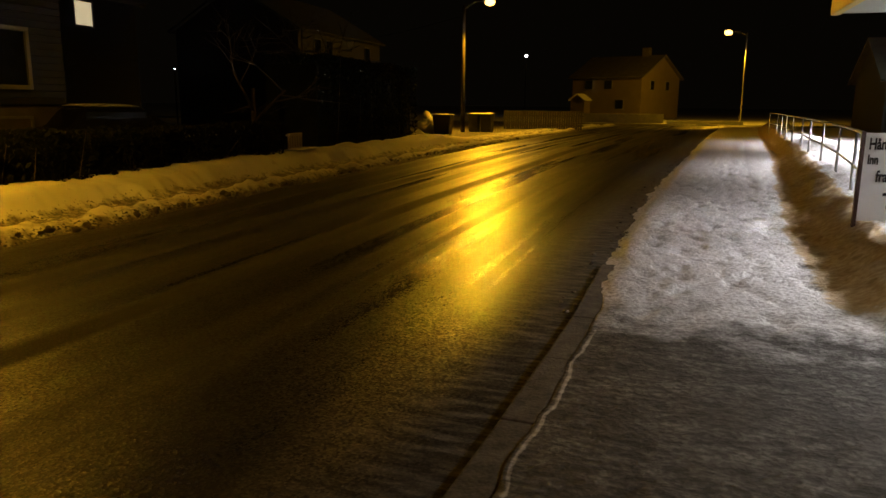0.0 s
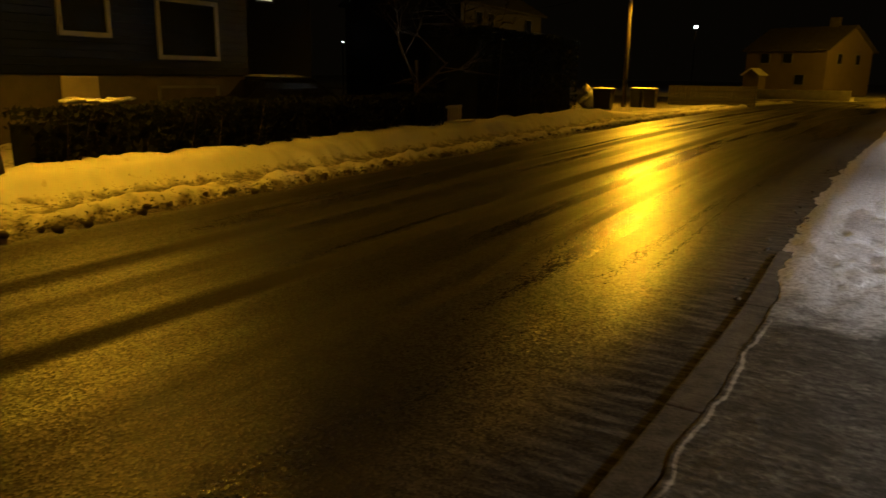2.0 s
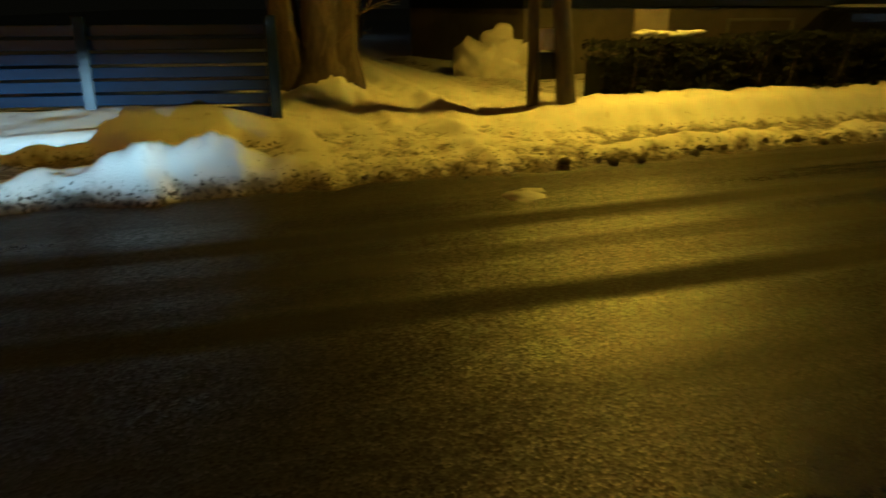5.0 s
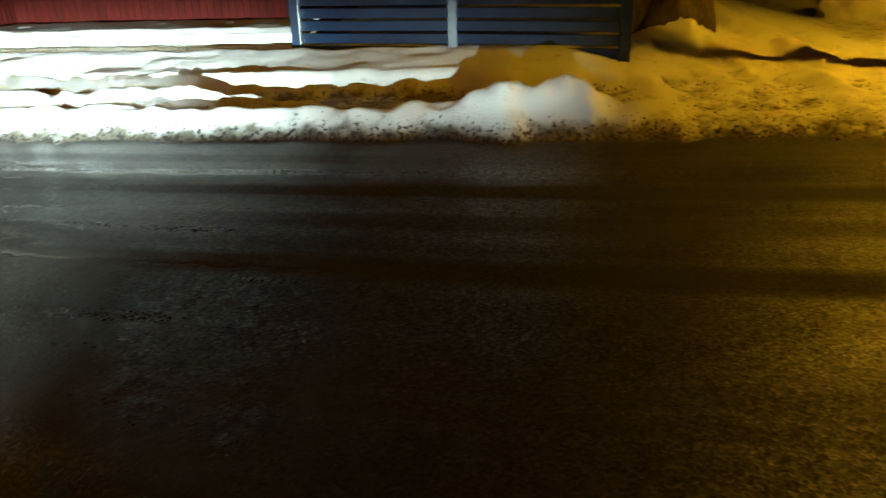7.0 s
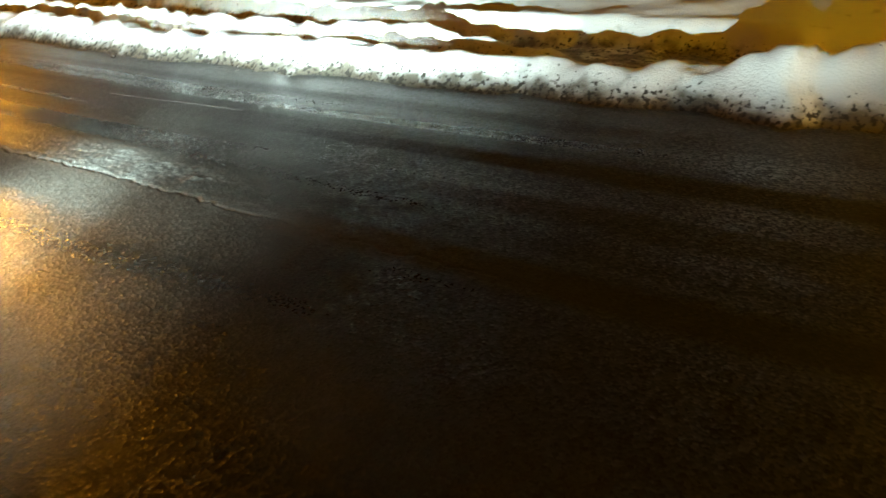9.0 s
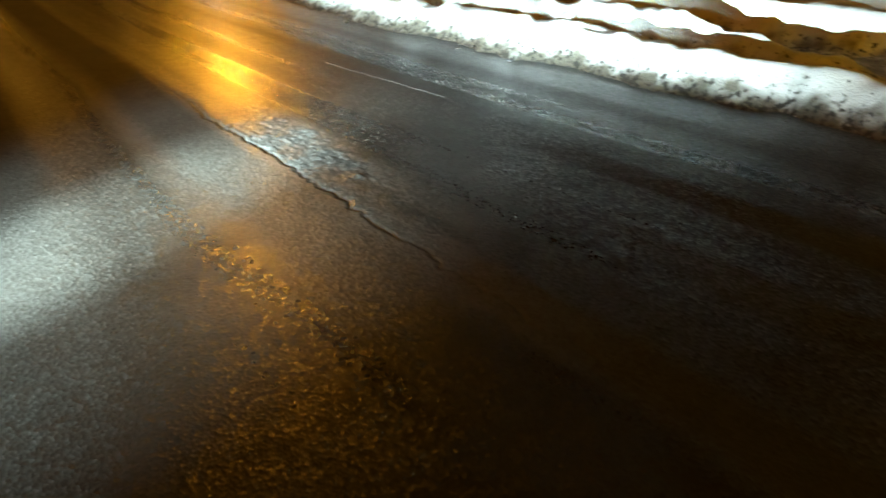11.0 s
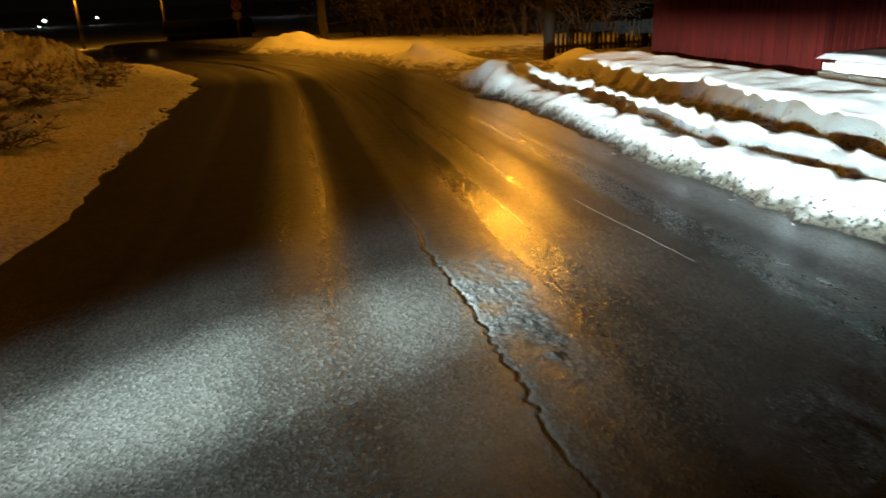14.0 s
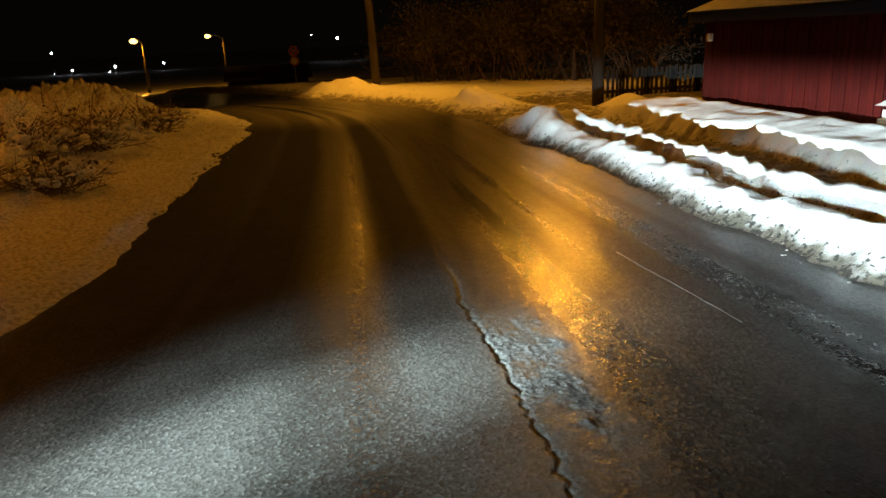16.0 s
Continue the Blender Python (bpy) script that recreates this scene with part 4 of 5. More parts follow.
# ---- hedges, trees, yard things ----
rng = np.random.RandomState(5)
hedge("low dark clipped hedge behind the snow bank", -9.2, -8.35, 5.5, 16.0, 0.3, 1.12, 8000, 2, [(-9.0, 6.35 + 0.13 * k, 1.17 + 0.02 * math.sin(k), 0.1 + 0.04 * math.sin(2.3 * k)) for k in range(9)])
hedge("tall dark hedge with snow on its top", -11.2, -9.2, 19.8, 28, 0.2, 3.0, 9000, 3, [(-9.6 - 0.1 * k, 24.5 + 0.35 * k, 3.08, 0.12 + 0.04 * math.sin(k)) for k in range(9)])
def old_tree(at, label, seed):
    """Several rough stems that lean apart from one broad root."""
    g = np.random.RandomState(seed)
    t = thing("tree", at, label, "tree")
    for sx, sy, lx, ly, r in ((0.0, -0.3, -0.05, -0.12, 0.22), (0.1, 0.02, 0.03, 0.02, 0.27), (-0.05, 0.36, 0.02, 0.13, 0.21), (-0.3, 0.1, -0.2, 0.05, 0.19)):
        bm = bmesh.new()
        rings, seg = [], 14
        ph = g.rand(4) * 6.28
        for k in range(40):
            z = -0.25 + 0.16 * k
            rad = r * (1 + 0.75 * math.exp(-max(z, 0) / 0.28)) * (1 - 0.045 * z)
            cx, cy = at[0] + sx + lx * z + 0.04 * math.sin(1.3 * z + ph[0]), at[1] + sy + ly * z + 0.04 * math.sin(1.7 * z + ph[1])
            ring = []
            for j in range(seg):
                a_ = 2 * math.pi * j / seg
                q = rad * (1 + 0.16 * math.sin(5 * a_ + ph[2] + 0.5 * z) + 0.22 * noise.noise(Vector((3 * math.cos(a_) + ph[3], 3 * math.sin(a_), 1.6 * z))))
                ring.append(bm.verts.new((cx + q * math.cos(a_), cy + q * math.sin(a_), at[2] + z)))
            rings.append(ring)
        for r0, r1 in zip(rings[:-1], rings[1:]):
            for j in range(seg):
                bm.faces.new((r0[j], r0[(j + 1) % seg], r1[(j + 1) % seg], r1[j]))
        bm.faces.new(rings[-1])
        smooth(bm)
        part("stem", bm, BARK, t)
    bm, tips = bmesh.new(), []
    for k in range(26):
        a_ = g.rand() * 6.28
        w = Vector((math.cos(a_), math.sin(a_), 0.5 + g.rand())).normalized()
        branches(bm, Vector(at) + Vector((0.3 * math.cos(a_), 0.4 * math.sin(a_), 0.3 + 2.4 * g.rand())), w, 0.45 + 0.4 * g.rand(), 0.012, 2, g, tips)
    tagged(part("twigs", bm, TWIG, t), kind="stuff")
    return t


old_tree((-11.15, 2.05, 0.4), "old brown tree with several rough stems beside the driveway", 4)
tree((-10.2, 17.6, 0.2), 5, 0.09, "thin bare garden tree behind the hedge", 0, seed=11)
tree((-15.5, 32, 0), 8, 0.2, "bare garden tree in near darkness", 0, seed=12)
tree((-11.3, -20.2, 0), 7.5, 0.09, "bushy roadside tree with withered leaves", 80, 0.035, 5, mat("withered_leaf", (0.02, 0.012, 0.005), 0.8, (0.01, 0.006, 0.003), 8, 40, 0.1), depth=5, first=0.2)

def bare_shrub(at, height, seed):
    g = np.random.RandomState(seed)
    t = thing("shrub", at, "tall bare brown shrub with a few withered leaves", "shrub", "shrubs behind the southern yard")
    bm, tips = bmesh.new(), []
    for k in range(11):
        a_, q = g.rand() * 6.28, 0.45 * g.rand()
        w = Vector((0.45 * math.cos(a_), 0.45 * math.sin(a_), 1)).normalized()
        branches(bm, Vector(at) + Vector((q * math.cos(a_), q * math.sin(a_), -0.1)), w, height * (0.35 + 0.15 * g.rand()), 0.022, 3, g, tips)
    tagged(part("branchwork", bm, TWIG, t), kind="stuff")
    pts = np.concatenate([np.array(p) + g.normal(size=(4, 3)) * 0.16 for p in tips])
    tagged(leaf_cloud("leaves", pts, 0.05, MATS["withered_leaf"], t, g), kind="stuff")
    return t


for k in range(9):
    bare_shrub((-7.9 - 0.62 * k + 0.2 * math.sin(3 * k), -24.6 + 0.62 * k, 0.1), 2.6 + 0.6 * math.sin(2.1 * k), 60 + k)
heap = thing("snow_heap", (-14, 6.4, 0), "rounded heap of shovelled snow beside the driveway", "snow heap")
lumps("snow", [(-14.1, 6.6, 0.25), (-14.2, 6.1, 0.4), (-14.0, 6.95, 0.4), (-14.4, 6.6, 0.7)], [0.9, 0.65, 0.62, 0.6], SNOW_CLEAN, heap, rng, 0.75)

# mailbox on a post beside the lamp pole
mb = thing("mailbox", (-8.4, 4.55, 0.3), "white mailbox on a weathered wooden post", "mailbox")
bm = bmesh.new()
add_rod(bm, (-8.5, 4.46, 0.1), (-8.5, 4.42, 3.2), 0.085, 0.075, 10)
smooth(bm)
part("post", bm, POLE_WOOD, mb)
boxes("box", WHITE, mb, [((-8.38, 4.62, 1.15), (0.14, 0.25, 0.26))], "", 0.02)
boxes("lower_box", DARK, mb, [((-8.38, 4.6, 0.82), (0.16, 0.3, 0.34))], "dark lower box", 0.02)

# parked car with snow on its roof
def parked_car(at, yaw):
    t = thing("car", (0, 0, 0), "dark parked car with snow on its roof", "car")
    bm = bmesh.new()
    prof = [(-2.1, 0.35), (-2.1, 0.8), (-1.95, 0.95), (-1.2, 1.0), (-0.7, 1.42), (0.9, 1.46), (1.6, 1.02), (2.05, 0.9), (2.1, 0.35)]
    left = [bm.verts.new((px, -0.82 + (0.12 if pz > 1.2 else 0), pz)) for px, pz in prof]
    right = [bm.verts.new((px, 0.82 - (0.12 if pz > 1.2 else 0), pz)) for px, pz in prof]
    bm.faces.new(left)
    bm.faces.new(right[::-1])
    for k in range(len(prof)):
        j = (k + 1) % len(prof)
        bm.faces.new((left[k], left[j], right[j], right[k]))
    bmesh.ops.recalc_face_normals(bm, faces=bm.faces)
    bmesh.ops.bevel(bm, geom=list(bm.edges), offset=0.05, segments=2, affect="EDGES")
    part("body", bm, CAR_PAINT, t)
    for sgn in (-1, 1):
        boxes("side_window", GLASS, t, [((0.1, sgn * 0.76, 1.2), (1.7, 0.03, 0.3))], "", 0.01)
        for px in (-1.35, 1.35):
            bm = bmesh.new()
            add_rod(bm, (px, sgn * 0.62, 0.31), (px, sgn * 0.84, 0.31), 0.31, 0.31, 20)
            wh = part("wheel", bm, DARK, t)
            bm = bmesh.new()
            add_rod(bm, (px, sgn * 0.8, 0.31), (px, sgn * 0.85, 0.31), 0.19, 0.17, 14)
            part("rim", bm, GALV, wh)
    X_, Y_ = grid(np.linspace(-0.7, 0.95, 16), np.linspace(-0.66, 0.66, 12))
    Z_ = 1.47 + 0.07 * (1 - ((X_ - 0.1) / 0.85) ** 4) * (1 - (Y_ / 0.68) ** 4)
    under(sheet("roof_snow", X_, Y_, Z_, SNOW_CLEAN), t)
    t.matrix_basis = Matrix.Translation(at) @ Matrix.Rotation(radians(yaw), 4, "Z")
    return t


parked_car((-13.1, 14.9, 0.02), 78)

# slatted pale chair left in the snow
ch = thing("garden_chair", (-8.6, 17, 0.3), "pale slatted garden chair half buried in snow", "chair")
for k in range(6):
    boxes("slat", WHITE, ch, [((-8.6, 16.65 + 0.13 * k, 0.6), (0.03, 0.07, 0.5))], "", 0.008)
boxes("rail", WHITE, ch, [((-8.62, 16.97, 0.8), (0.03, 0.85, 0.05))], "", 0.008)
boxes("seat", WHITE, ch, [((-8.4, 17.0, 0.45), (0.4, 0.8, 0.04))], "", 0.008)

# bins by the far lamp
def waste_bin(x, y, w):
    b_ = thing("waste_bin", (x, y, 0), "black wheeled waste bin with snow on its lid", "waste bin", "bins by the street lamp")
    bm = bmesh.new()
    r = bmesh.ops.create_cube(bm, size=1, matrix=Matrix.Translation((x, y, 0.55)) @ Matrix.Diagonal((w, 0.72, 0.95, 1)))
    for v in r["verts"]:
        if v.co.z < 0.5:
            v.co.x, v.co.y = x + (v.co.x - x) * 0.84, y + (v.co.y - y) * 0.8
    bmesh.ops.bevel(bm, geom=list(bm.edges), offset=0.03, segments=2, affect="EDGES")
    part("body", bm, DARK, b_)
    ld = boxes("lid", DARK, b_, [((x, y, 1.05), (w + 0.05, 0.8, 0.06))], "", 0.02)
    bm = bmesh.new()
    add_rod(bm, (x - w * 0.4, y + 0.4, 1.0), (x + w * 0.4, y + 0.4, 1.0), 0.018)
    part("handle", bm, DARK, b_)
    X_, Y_ = grid(np.linspace(x - w / 2, x + w / 2, 10), np.linspace(y - 0.38, y + 0.38, 10))
    Z_ = 1.08 + 0.06 * (1 - (2 * (X_ - x) / w) ** 4) * (1 - ((Y_ - y) / 0.38) ** 4) * (1 + 0.5 * fbm(X_ * 3, Y_ * 3))
    under(sheet("lid_snow", X_, Y_, Z_, SNOW_CLEAN), ld)
    for sx in (-0.32, 0.32):
        bm = bmesh.new()
        add_rod(bm, (x + sx * w - 0.03, y + 0.3, 0.1), (x + sx * w + 0.03, y + 0.3, 0.1), 0.1, 0.1, 14)
        part("wheel", bm, DARK, b_)


for x, y, w in ((-10.75, 36.2, 0.95), (-10.12, 40.0, 0.6), (-9.42, 40.1, 0.66)):
    waste_bin(x, y, w)
sh = thing("snowy_shrub", (-11.7, 37, 0), "snow-laden pointed shrub beside the bins", "shrub")
lumps("snow", [(-11.5, 37, 0.3), (-11.75, 37.1, 0.62), (-11.2, 36.9, 0.32), (-11.95, 37, 1.0), (-11.85, 37.1, 0.82), (-11.4, 37.05, 0.6), (-12.0, 36.9, 0.45)], [0.5, 0.38, 0.36, 0.22, 0.28, 0.3, 0.34], SNOW_CLEAN, sh, rng, 1.0)
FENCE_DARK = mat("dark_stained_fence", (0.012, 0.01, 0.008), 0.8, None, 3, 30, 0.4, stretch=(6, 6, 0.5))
gf = thing("garden_fence", (-7, 47, 0), "dark vertical board garden fence", "fence")
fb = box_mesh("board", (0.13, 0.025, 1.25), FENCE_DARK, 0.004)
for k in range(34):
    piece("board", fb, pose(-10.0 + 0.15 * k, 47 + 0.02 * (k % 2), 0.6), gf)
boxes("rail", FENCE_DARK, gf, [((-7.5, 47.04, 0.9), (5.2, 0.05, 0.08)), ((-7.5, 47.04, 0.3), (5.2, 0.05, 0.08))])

# ---- east side: railing, notice board, shop front ----
FX = lambda y: float(np.interp(y, [10, 12, 15.1, 18.7, 21.7, 25.3, 27.8, 31.3, 37.2], [3.1, 3.45, 3.8, 4.1, 4.3, 4.6, 4.7, 4.9, 5.3]))
rail = thing("railing", (3.8, 15, 0.2), "galvanised tube railing along the pavement", "railing")
py = [9.4, 12.0, 15.1, 18.4, 21.6, 24.8, 28, 31.2, 34.4, 37.6, 40.8]
for y in py:
    bm = bmesh.new()
    add_rod(bm, (FX(y), y, -0.1), (FX(y), y, 1.3), 0.026, 0.026, 10)
    smooth(bm)
    part("post", bm, GALV, rail)
for z in (1.3, 0.8):
    for ya, yb in zip(py[:-1], py[1:]):
        bm = bmesh.new()
        add_rod(bm, (FX(ya), ya, z), (FX(yb), yb, z), 0.024 if z > 1 else 0.018, None, 10)
        smooth(bm)
        part("top_rail" if z > 1 else "middle_rail", bm, GALV, rail)

BOARD_WHITE = mat("notice_board_white", (0.8, 0.8, 0.78), 0.5, None, 3, 30, 0.05, amount=0.08)
INK = mat("black_lettering", (0.015, 0.013, 0.012), 0.6, None, 3, 30, 0.05, amount=0.2)
nb = thing("notice_board", (3.25, 9.0, 0.1), "white A-frame notice board with black lettering", "notice board")
bx0, bx1, by = 2.9, 3.7, 9.0
FRAME_RED = mat("red_brown_frame_wood", (0.07, 0.025, 0.015), 0.6, None, 4, 30, 0.3, stretch=(4, 4, 0.6))
for x in (bx0, bx1):
    boxes("stile", FRAME_RED, nb, [((x, by, 0.76), (0.04, 0.06, 1.24))], "red-brown wooden stile", 0.006)
bd = boxes("panel", BOARD_WHITE, nb, [((3.3, by, 0.88), (0.756, 0.03, 0.97))], "", 0.004)
boxes("prop", FRAME_RED, nb, [((3.3, by + 0.3, 0.6), (0.06, 0.06, 1.15))])


def lettering(text, x, z, size, parent):
    c = bpy.data.curves.new("lettering", "FONT")
    c.body, c.size, c.extrude, c.resolution_u, c.offset = text, size, 0.003, 3, 0.005
    c.materials.append(INK)
    ob = new("lettering", c)
    ob.matrix_basis = pose(x, by - 0.02, z, 90, 0, 0)
    dg = bpy.context.evaluated_depsgraph_get()
    me = bpy.data.meshes.new_from_object(ob.evaluated_get(dg))
    bpy.data.objects.remove(ob)
    o = new("lettering", me)
    o.matrix_basis = pose(x, by - 0.02, z, 90, 0, 0) @ Matrix.Diagonal((0.62, 1, 1, 1))
    return under(o, parent)


lettering("Hånd", bx0 + 0.06, 1.19, 0.17, bd)
lettering("Inn", bx0 + 0.06, 1.03, 0.14, bd)
lettering("fra", bx0 + 0.16, 0.84, 0.17, bd)
boxes("lettering", INK, bd, [((3.3, by - 0.02, 0.7), (0.3, 0.008, 0.035)), ((3.32, by - 0.02, 0.56), (0.25, 0.008, 0.03))])
nbs = thing("snow_heap", (3.3, 8.8, 0.1), "loose snow drifted against the notice board", "snow heap")
lumps("snow", [(3.15, 8.8, 0.2), (3.6, 8.75, 0.28), (3.35, 9.05, 0.25)], [0.26, 0.36, 0.3], SNOW_CLEAN, nbs, np.random.RandomState(3), 0.7)

shop = thing("shop", (8, 1, 0), "small shop with a projecting pale canopy over its forecourt", "shop")
boxes("wall", PLINTH, shop, [((8.2, 0.6, 1.6), (5.6, 11.0, 3.4))])
boxes("canopy", mat("pale_green_fascia", (0.42, 0.46, 0.38), 0.5, None, 2, 20, 0.05, amount=0.15), shop, [((3.72, 2.6, 2.42), (3.4, 6.9, 0.24))], "pale green canopy", 0.02)
boxes("canopy_edge", mat("yellow_fascia", (0.7, 0.5, 0.06), 0.5, None, 2, 20, 0.05, amount=0.15), shop, [((2.0, 2.6, 2.44), (0.06, 6.95, 0.3))], "yellow canopy edge", 0.01)

# ---- south: signs, fences, shrubs, distance ----
SIGN_RED = mat("sign_red", (0.8, 0.05, 0.05), 0.45, None, 4, 30, 0.03, amount=0.15)
SIGN_BLUE = mat("sign_blue", (0.03, 0.06, 0.3), 0.45, None, 4, 30, 0.03, amount=0.15)
SIGN_YEL = mat("sign_pale", (0.75, 0.6, 0.35), 0.45, None, 4, 30, 0.03, amount=0.1)
sg = thing("traffic_sign", (-5.5, -50.5, -1.4), "two round traffic signs on one grey post", "traffic sign")
bm = bmesh.new()
add_rod(bm, (-5.5, -50.5, -1.7), (-5.5, -50.5, 1.4), 0.035, None, 10)
part("post", bm, GALV, sg)
for z, r, ma, mb_ in ((1.09, 0.33, SIGN_RED, SIGN_BLUE), (0.47, 0.29, SIGN_RED, SIGN_YEL)):
    bm = bmesh.new()
    add_rod(bm, (-5.5, -50.44, z), (-5.5, -50.41, z), r, None, 28)
    disc = part("disc", bm, ma, sg, "red-rimmed round sign")
    bm = bmesh.new()
    add_rod(bm, (-5.5, -50.41, z), (-5.5, -50.4, z), r * 0.72, None, 28)
    face = part("face", bm, mb_, disc)
    if mb_ == SIGN_BLUE:
        bm = bmesh.new()
        add_box(bm, (-5.5, -50.395, z), (r * 1.5, 0.01, 0.08), 0, 0, 0, radians(45))
        add_box(bm, (-5.5, -50.394, z), (r * 1.5, 0.01, 0.08), 0, 0, 0, radians(-45))
        part("bars", bm, SIGN_RED, disc)

pf = thing("picket_fence", (-12, -17, 0), "weathered picket fence in front of dark shrubs", "fence")
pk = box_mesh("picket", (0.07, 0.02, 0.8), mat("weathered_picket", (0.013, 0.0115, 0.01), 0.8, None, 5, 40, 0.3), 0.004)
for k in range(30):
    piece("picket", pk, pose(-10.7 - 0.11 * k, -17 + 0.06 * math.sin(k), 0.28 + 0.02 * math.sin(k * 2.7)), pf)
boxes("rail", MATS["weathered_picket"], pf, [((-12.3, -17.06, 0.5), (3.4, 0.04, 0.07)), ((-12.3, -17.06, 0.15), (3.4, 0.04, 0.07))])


def snowy_bush(at, r, seed):
    g = np.random.RandomState(seed)
    t = thing("snowy_bush", at, "roadside bush buried in lumpy snow", "bush", "snowy bushes on the verge")
    bm = bmesh.new()
    for k in range(70):
        w = Vector((g.normal(), g.normal(), 0.25 + 0.8 * g.rand())).normalized()
        start = Vector(at) + Vector((g.normal() * r * 0.3, g.normal() * r * 0.3, -0.15))
        end = start + w * r * (0.5 + 0.6 * g.rand())
        add_rod(bm, start, end, 0.008, 0.003, 4)
        for _ in range(2):
            add_rod(bm, start.lerp(end, 0.4 + 0.5 * g.rand()), end + Vector(g.normal(size=3)) * 0.13, 0.005, 0.002, 4)
    tagged(part("branchwork", bm, TWIG, t), kind="stuff")
    pts = [Vector(at) + Vector((g.normal() * r * 0.5, g.normal() * r * 0.5, (0.6 * g.rand() - 0.1) * r)) for _ in range(160)]
    tagged(leaf_cloud("leaves", pts, 0.03, TWIG, t, g), kind="stuff")
    cs = [Vector(at) + Vector((g.normal() * r * 0.55, g.normal() * r * 0.55, (0.45 * g.rand() - 0.12) * r)) for _ in range(170)]
    tagged(lumps("snow", cs, [r * (0.03 + 0.09 * g.rand() ** 2) for _ in cs], SNOW_CLEAN, t, g, 0.6, "lumpy snow"), kind="stuff")
    return t


for k, (x, y, z, r) in enumerate([(-0.1, -12.4, 0.4, 0.6), (0.6, -11.2, 0.45, 0.7), (0.3, -13.6, 0.4, 0.75), (1.3, -10.2, 0.4, 0.7), (-0.6, -14.6, 0.35, 0.55), (1.4, -12.6, 0.5, 0.85), (2.2, -9.4, 0.4, 0.7), (-0.6, -16.2, 0.3, 0.5), (2.4, -11.4, 0.5, 0.9), (-0.2, -9.6, 0.3, 0.45), (0.7, -9.2, 0.4, 0.5)]):
    snowy_bush((x, y, z), r, 40 + k)


def far_lamp(x, y, z, r, material):
    t = thing("distant_lamp", (x, y, 0 if y > 0 else z - 4), "far-off lamp glowing in the dark", "lamp", "distant lights")
    bm = bmesh.new()
    add_rod(bm, (x, y, -0.1 if y > 0 else z - 5), (x, y, z), 0.06, None, 6)
    part("pole", bm, DARK, t)
    bm = bmesh.new()
    bmesh.ops.create_icosphere(bm, subdivisions=2, radius=0.72 * r, matrix=Matrix.Translation((x, y, z)))
    part("globe", bm, material, t, "glowing globe")


for x, z, r in ((31.27, 1.66, 0.3), (28.33, -1.48, 0.25), (21.98, -2.12, 0.2), (20.95, -1.16, 0.34), (12.4, -0.99, 0.25), (31.35, -1.92, 0.15), (-15.48, 2.94, 0.15), (-20.5, 2.08, 0.4)):
    far_lamp(x, -150, z, r, FAR_GLOW)
far_lamp(-21.7, 110, 8.72, 0.33, FAR_GLOW)
far_lamp(-30.1, 40, 3.64, 0.08, FAR_GLOW)
for y, z, r in ((8.8, 2.3, 0.11), (17.0, 2.2, 0.07), (7.1, 2.36, 0.05)):
    far_lamp(-38, y, z, r, FAR_GLOW)
fh = thing("house", (-3, -62, -2), "low dark red house beyond the bend", "house")
boxes("wall", RED_WOOD, fh, [((-4, -62, -1.6), (6, 5, 1.6))])
bm = bmesh.new()
gable_roof(bm, -7, -1, -64.5, -59.5, -0.9, 0.8, 0.3, "x")
part("roof", bm, ROOF, fh)

# ---- road damage and loose clods ----
CR = [(-3.15, -0.5), (-3.25, -1.5), (-3.3, -2.2), (-3.32, -2.7), (-3.4, -3.1), (-3.42, -3.5), (-3.5, -4.0), (-3.52, -4.7), (-3.6, -5.4), (-3.7, -6.7), (-3.8, -8.4)]
X, Y = grid(np.arange(-4.35, -2.75, 0.009), np.arange(-8.2, -0.6, 0.014))
cy, cx = [p[1] for p in CR][::-1], [p[0] for p in CR][::-1]
mid = np.interp(Y, cy, cx) + 0.05 * fbm(Y * 2.5, 1 + 0 * Y) + 0.03 * fbm(Y * 8, 4 + 0 * Y) + 0.022 * fbm(Y * 26, 7 + 0 * Y)
d = X - mid
rough_patch = sstep(-0.5, -0.2, -np.abs(d + 0.16) * 1.6) * hump(Y, -4.0, 0.75) * (d < 0.02) * np.clip(0.9 + 1.3 * fbm(X * 6, Y * 5, 3), 0, 1.2)
h = 0.009 + 0.001 * fbm(X * 14, Y * 14, 3)
h = h + 0.008 * fbm(X * 38, Y * 38, 2) * np.clip(rough_patch * 1.6, 0, 1)
deep = (0.55 + 0.45 * (1 - sstep(-3.2, -2.2, Y))) * (1 - sstep(-1.6, -0.9, Y)) * sstep(-7.2, -4.3, Y)
h = h - 0.014 * hump(d, 0, 0.005 + 0.009 * vnoise(Y * 6, 0 * Y)) * deep
crumbs = hump(Y, -3.4 + 0.25 * (X + 3.6), 0.04) * hump(X, -3.64, 0.11)
h = h + 0.02 * crumbs * np.clip(vnoise(X * 26, Y * 26) - 0.25, 0, 1)
far = np.minimum(np.minimum(X + 4.35, -2.76 - X), np.minimum(Y + 8.2, -0.616 - Y))
Z = 0.0015 + np.clip(h, 0.0005, 1) * sstep(0.0, 0.45, far)
cr = sheet("road_crack", X, Y, Z, ASPHALT)
uv = cr.data.uv_layers.new(name="lane")
idx = np.array([lp.vertex_index for lp in cr.data.loops])
w_, e_ = np.interp(Y, WY, WX), np.interp(Y, KY, KX)
uvs = np.stack([((X - w_) / (e_ - w_) * 6.6).ravel()[idx], Y.ravel()[idx]], 1)
uv.data.foreach_set("uv", uvs.ravel())
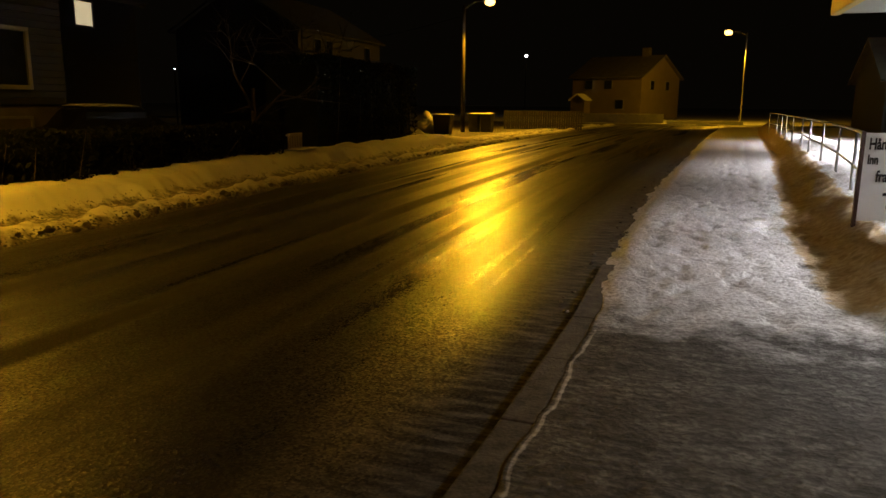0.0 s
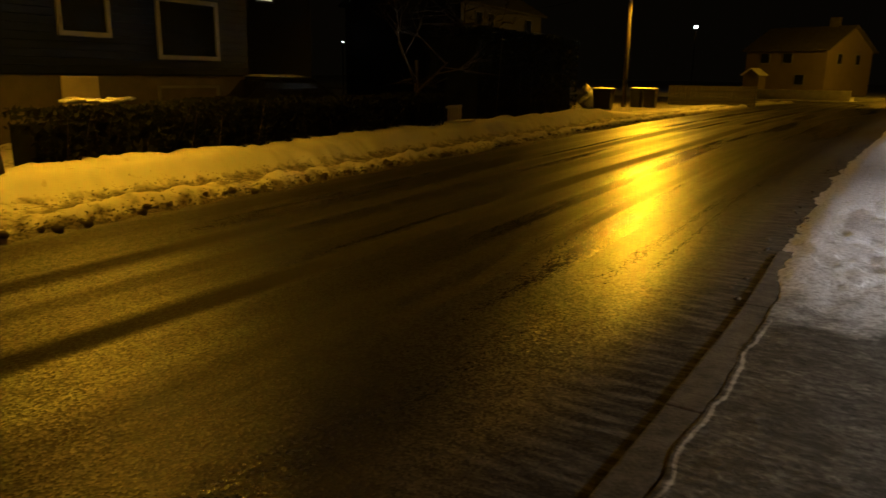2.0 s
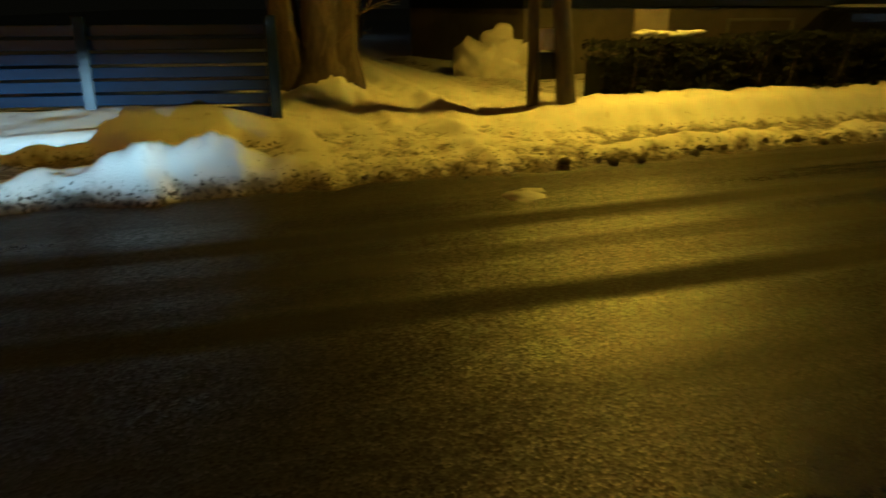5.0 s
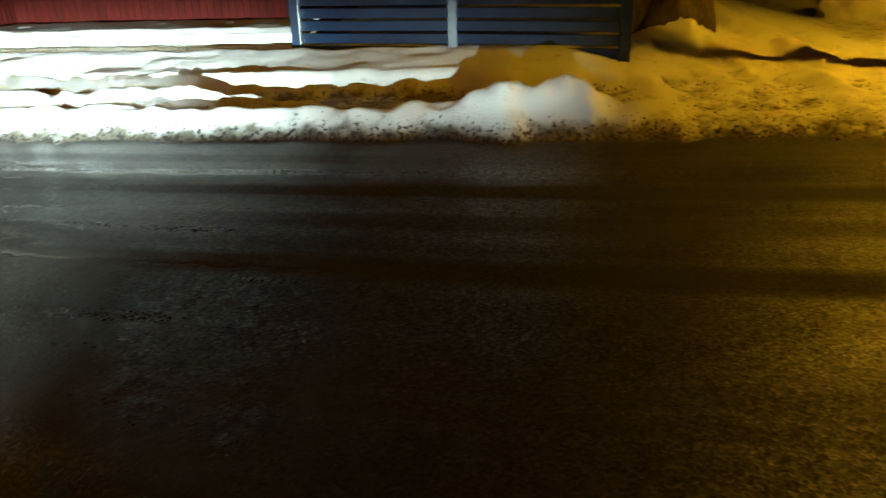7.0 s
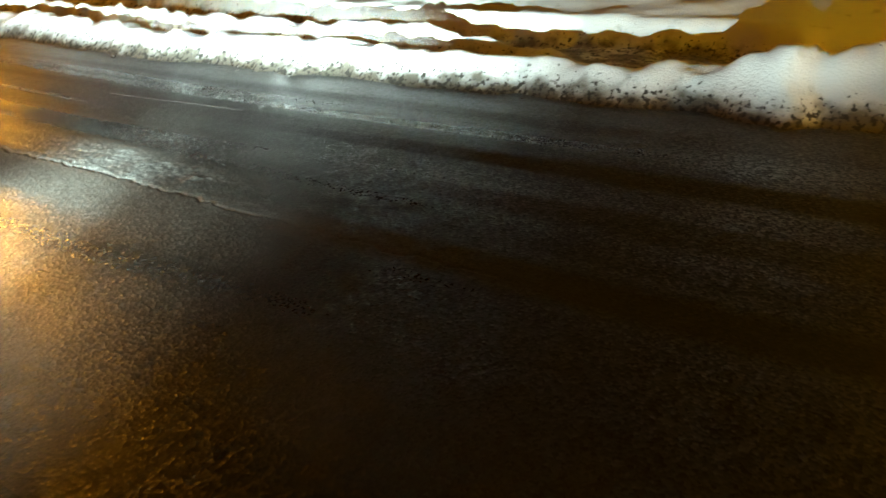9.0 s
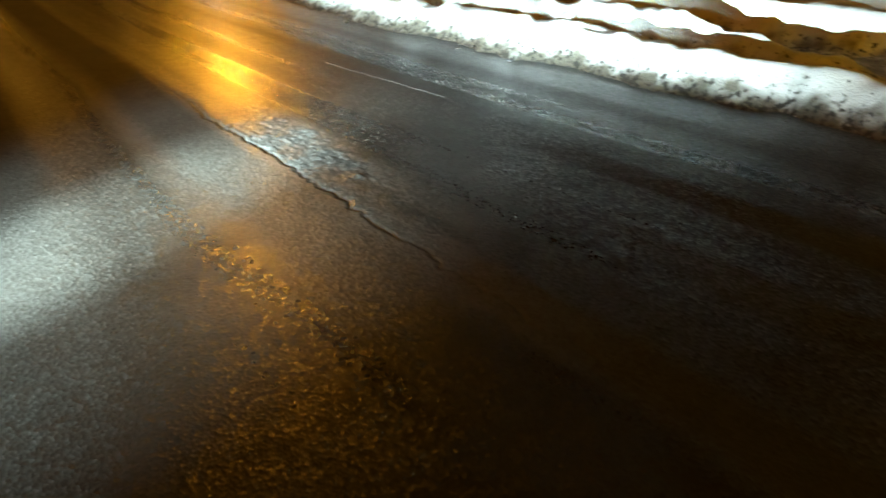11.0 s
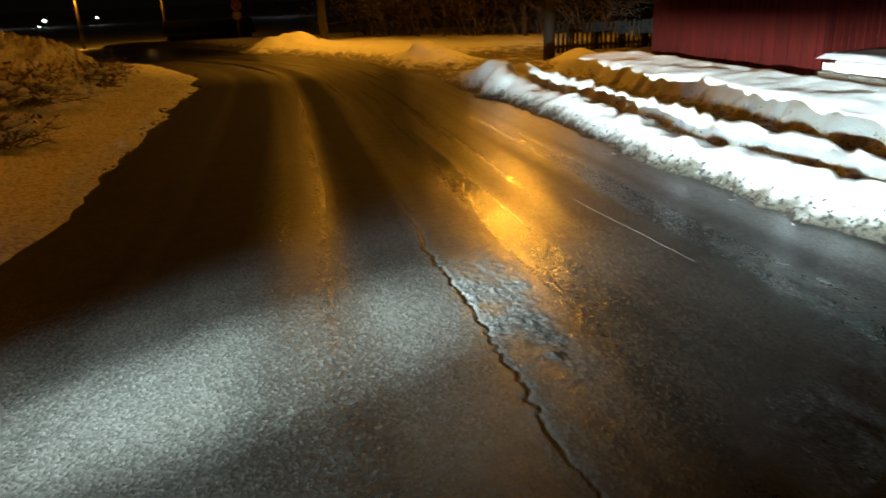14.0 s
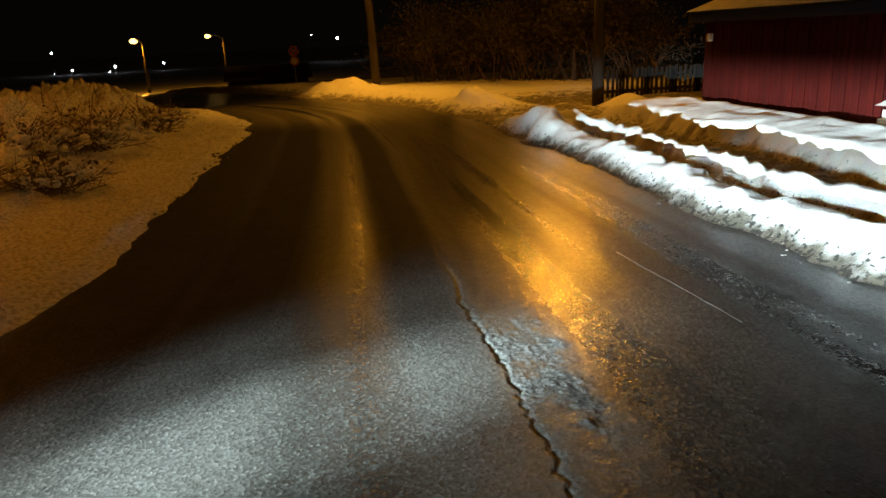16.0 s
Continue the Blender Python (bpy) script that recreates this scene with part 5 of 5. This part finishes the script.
wear = np.clip(np.maximum(np.maximum(rough_patch * (1.0 + 0.5 * fbm(X * 7, Y * 5, 3)), 0.6 * crumbs), 0.5 * hump(d, -0.035, 0.02) * deep), 0, 1)
cr.data.attributes.new("broken", "FLOAT", "POINT").data.foreach_set("value", wear.ravel())
tagged(cr, "long jagged crack with broken asphalt along it", "road crack", kind="structure")

rng = np.random.RandomState(8)
cc, rr = [], []
for k in range(170):
    y = rng.uniform(-12, 26)
    s_ = abs(rng.normal()) * 0.16
    cc.append((float(np.interp(y, WY, WX)) + 0.28 - s_, y, 0.03 + 0.12 * s_))
    rr.append(0.01 + 0.026 * rng.rand() ** 3)
for k in range(260):
    y = 5.5 + 22 * rng.rand() ** 1.4
    cc.append((float(np.interp(y, KY, KX)) + 0.12 - 0.4 * rng.rand() ** 1.5, y, 0.015))
    rr.append(0.008 + 0.026 * rng.rand() ** 2)
for k in range(220):
    y = rng.uniform(-18, -8)
    cc.append((float(np.interp(y, KY, KX)) + 0.12 + 0.16 * rng.normal(), y, 0.02))
    rr.append(0.01 + 0.026 * rng.rand() ** 3)
dark_c, dark_r = [], []
for k in range(330):
    y = 3.5 + 30 * rng.rand() ** 1.3
    dark_c.append((float(np.interp(y, WY, WX)) + 0.2 - 0.32 * rng.rand(), y, 0.04 + 0.08 * rng.rand()))
    dark_r.append(0.015 + 0.05 * rng.rand() ** 3)
dc = lumps("dirt_clods", dark_c, dark_r, mat("frozen_dirt", (0.05, 0.043, 0.034), 0.85, None, 8, 50, 0.6), None, rng, 0.7)
tagged(dc, "dark frozen clods of road dirt in the snow bank", "dirt clods", kind="stuff")
cl = lumps("snow_clods", cc, rr, SNOW, None, rng, 0.5)
tagged(cl, "scattered dirty clods of ploughed snow and ice", "snow clods", kind="stuff")
ip = thing("ice_patch", (-5.2, 2.8, 0), "small pale patch of ice on the road", "ice patch")
lumps("ice", [(-5.2, 2.8, 0.0), (-5.35, 2.95, 0.0)], [0.2, 0.12], mat("grey_ice", (0.5, 0.52, 0.52), 0.3, None, 9, 50, 0.2), ip, rng, 0.06)

V = np.linspace(-1, 1, 5)[:, None]
ribbon = np.arange(-5.6, -4.1, 0.03)
X, Y = (-4.92 + 0.012 * fbm(ribbon * 3, 2 + 0 * ribbon))[None, :] + (0.007 * np.clip(0.8 + fbm(ribbon * 6, 5 + 0 * ribbon), 0.2, 1.5))[None, :] * V, ribbon[None, :] + 0 * V
sc_ = sheet("scrape_mark", X, Y, 0.002 + 0.004 * (1 - V**2) + 0 * X, mat("scraped_asphalt", (0.09, 0.088, 0.082), 0.8, (0.03, 0.03, 0.028), 9, 60, 0.5))
tagged(sc_, "long pale plough scrape on the asphalt", "scrape mark", kind="structure")

# unseen boards added before the shop floods: a slit that trims their beam
fl = thing("floodlight", (4.1, 0.55, 0), "unseen black boards added to cut the flood beam before the shop", "floodlight")
boxes("beam_block_top", DARK, fl, [((3.92, 0.55, 0.6), (0.03, 2.2, 0.178))])
boxes("beam_block_bottom", DARK, fl, [((3.92, 0.55, 0.3655), (0.03, 2.2, 0.245))])
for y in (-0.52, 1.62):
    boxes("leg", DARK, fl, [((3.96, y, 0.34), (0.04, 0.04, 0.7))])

# ---- overhead cables and the dark building beyond the railing ----
def cable(a, b, sag):
    bm = bmesh.new()
    a, b = Vector(a), Vector(b)
    pts = [a.lerp(b, k / 14) - Vector((0, 0, sag * (1 - (2 * k / 14 - 1) ** 2))) for k in range(15)]
    side = (b - a).cross(Vector((0, 0, 1))).normalized()
    rings = []
    for p in pts:
        rings.append([bm.verts.new(p + 0.014 * (side * math.cos(1.2566 * j) + Vector((0, 0, math.sin(1.2566 * j))))) for j in range(5)])
    for r0, r1 in zip(rings[:-1], rings[1:]):
        for j in range(5):
            bm.faces.new((r0[j], r0[(j + 1) % 5], r1[(j + 1) % 5], r1[j]))
    bmesh.ops.recalc_face_normals(bm, faces=bm.faces)
    ob = part("overhead_cable", bm, DARK)
    tagged(ob, "thin black overhead cable between street poles", "cable", "overhead cables")


cable((-10.75, 40.2, 6.5), (-22, 46, 5.6), 0.25)
cable((-9.5, -15.1, 4.5), (-6.0, -23.0, 6.2), 0.3)
bd_ = thing("house", (17, 52, 0), "dark house behind the snowy car park", "house")
bm = bmesh.new()
add_box(bm, (18, 52, 1.6), (12, 8, 3.4))
prism(bm, 12, 24, 48, 56, 3.3, 2.4, "x")
# same near-black boards, unlit look put into the colour
part("wall", bm, NIGHT_WALL, bd_)
bm = bmesh.new()
gable_roof(bm, 12, 24, 48, 56, 3.3, 2.4, 0.4, "x")
part("roof", bm, ROOF, bd_)
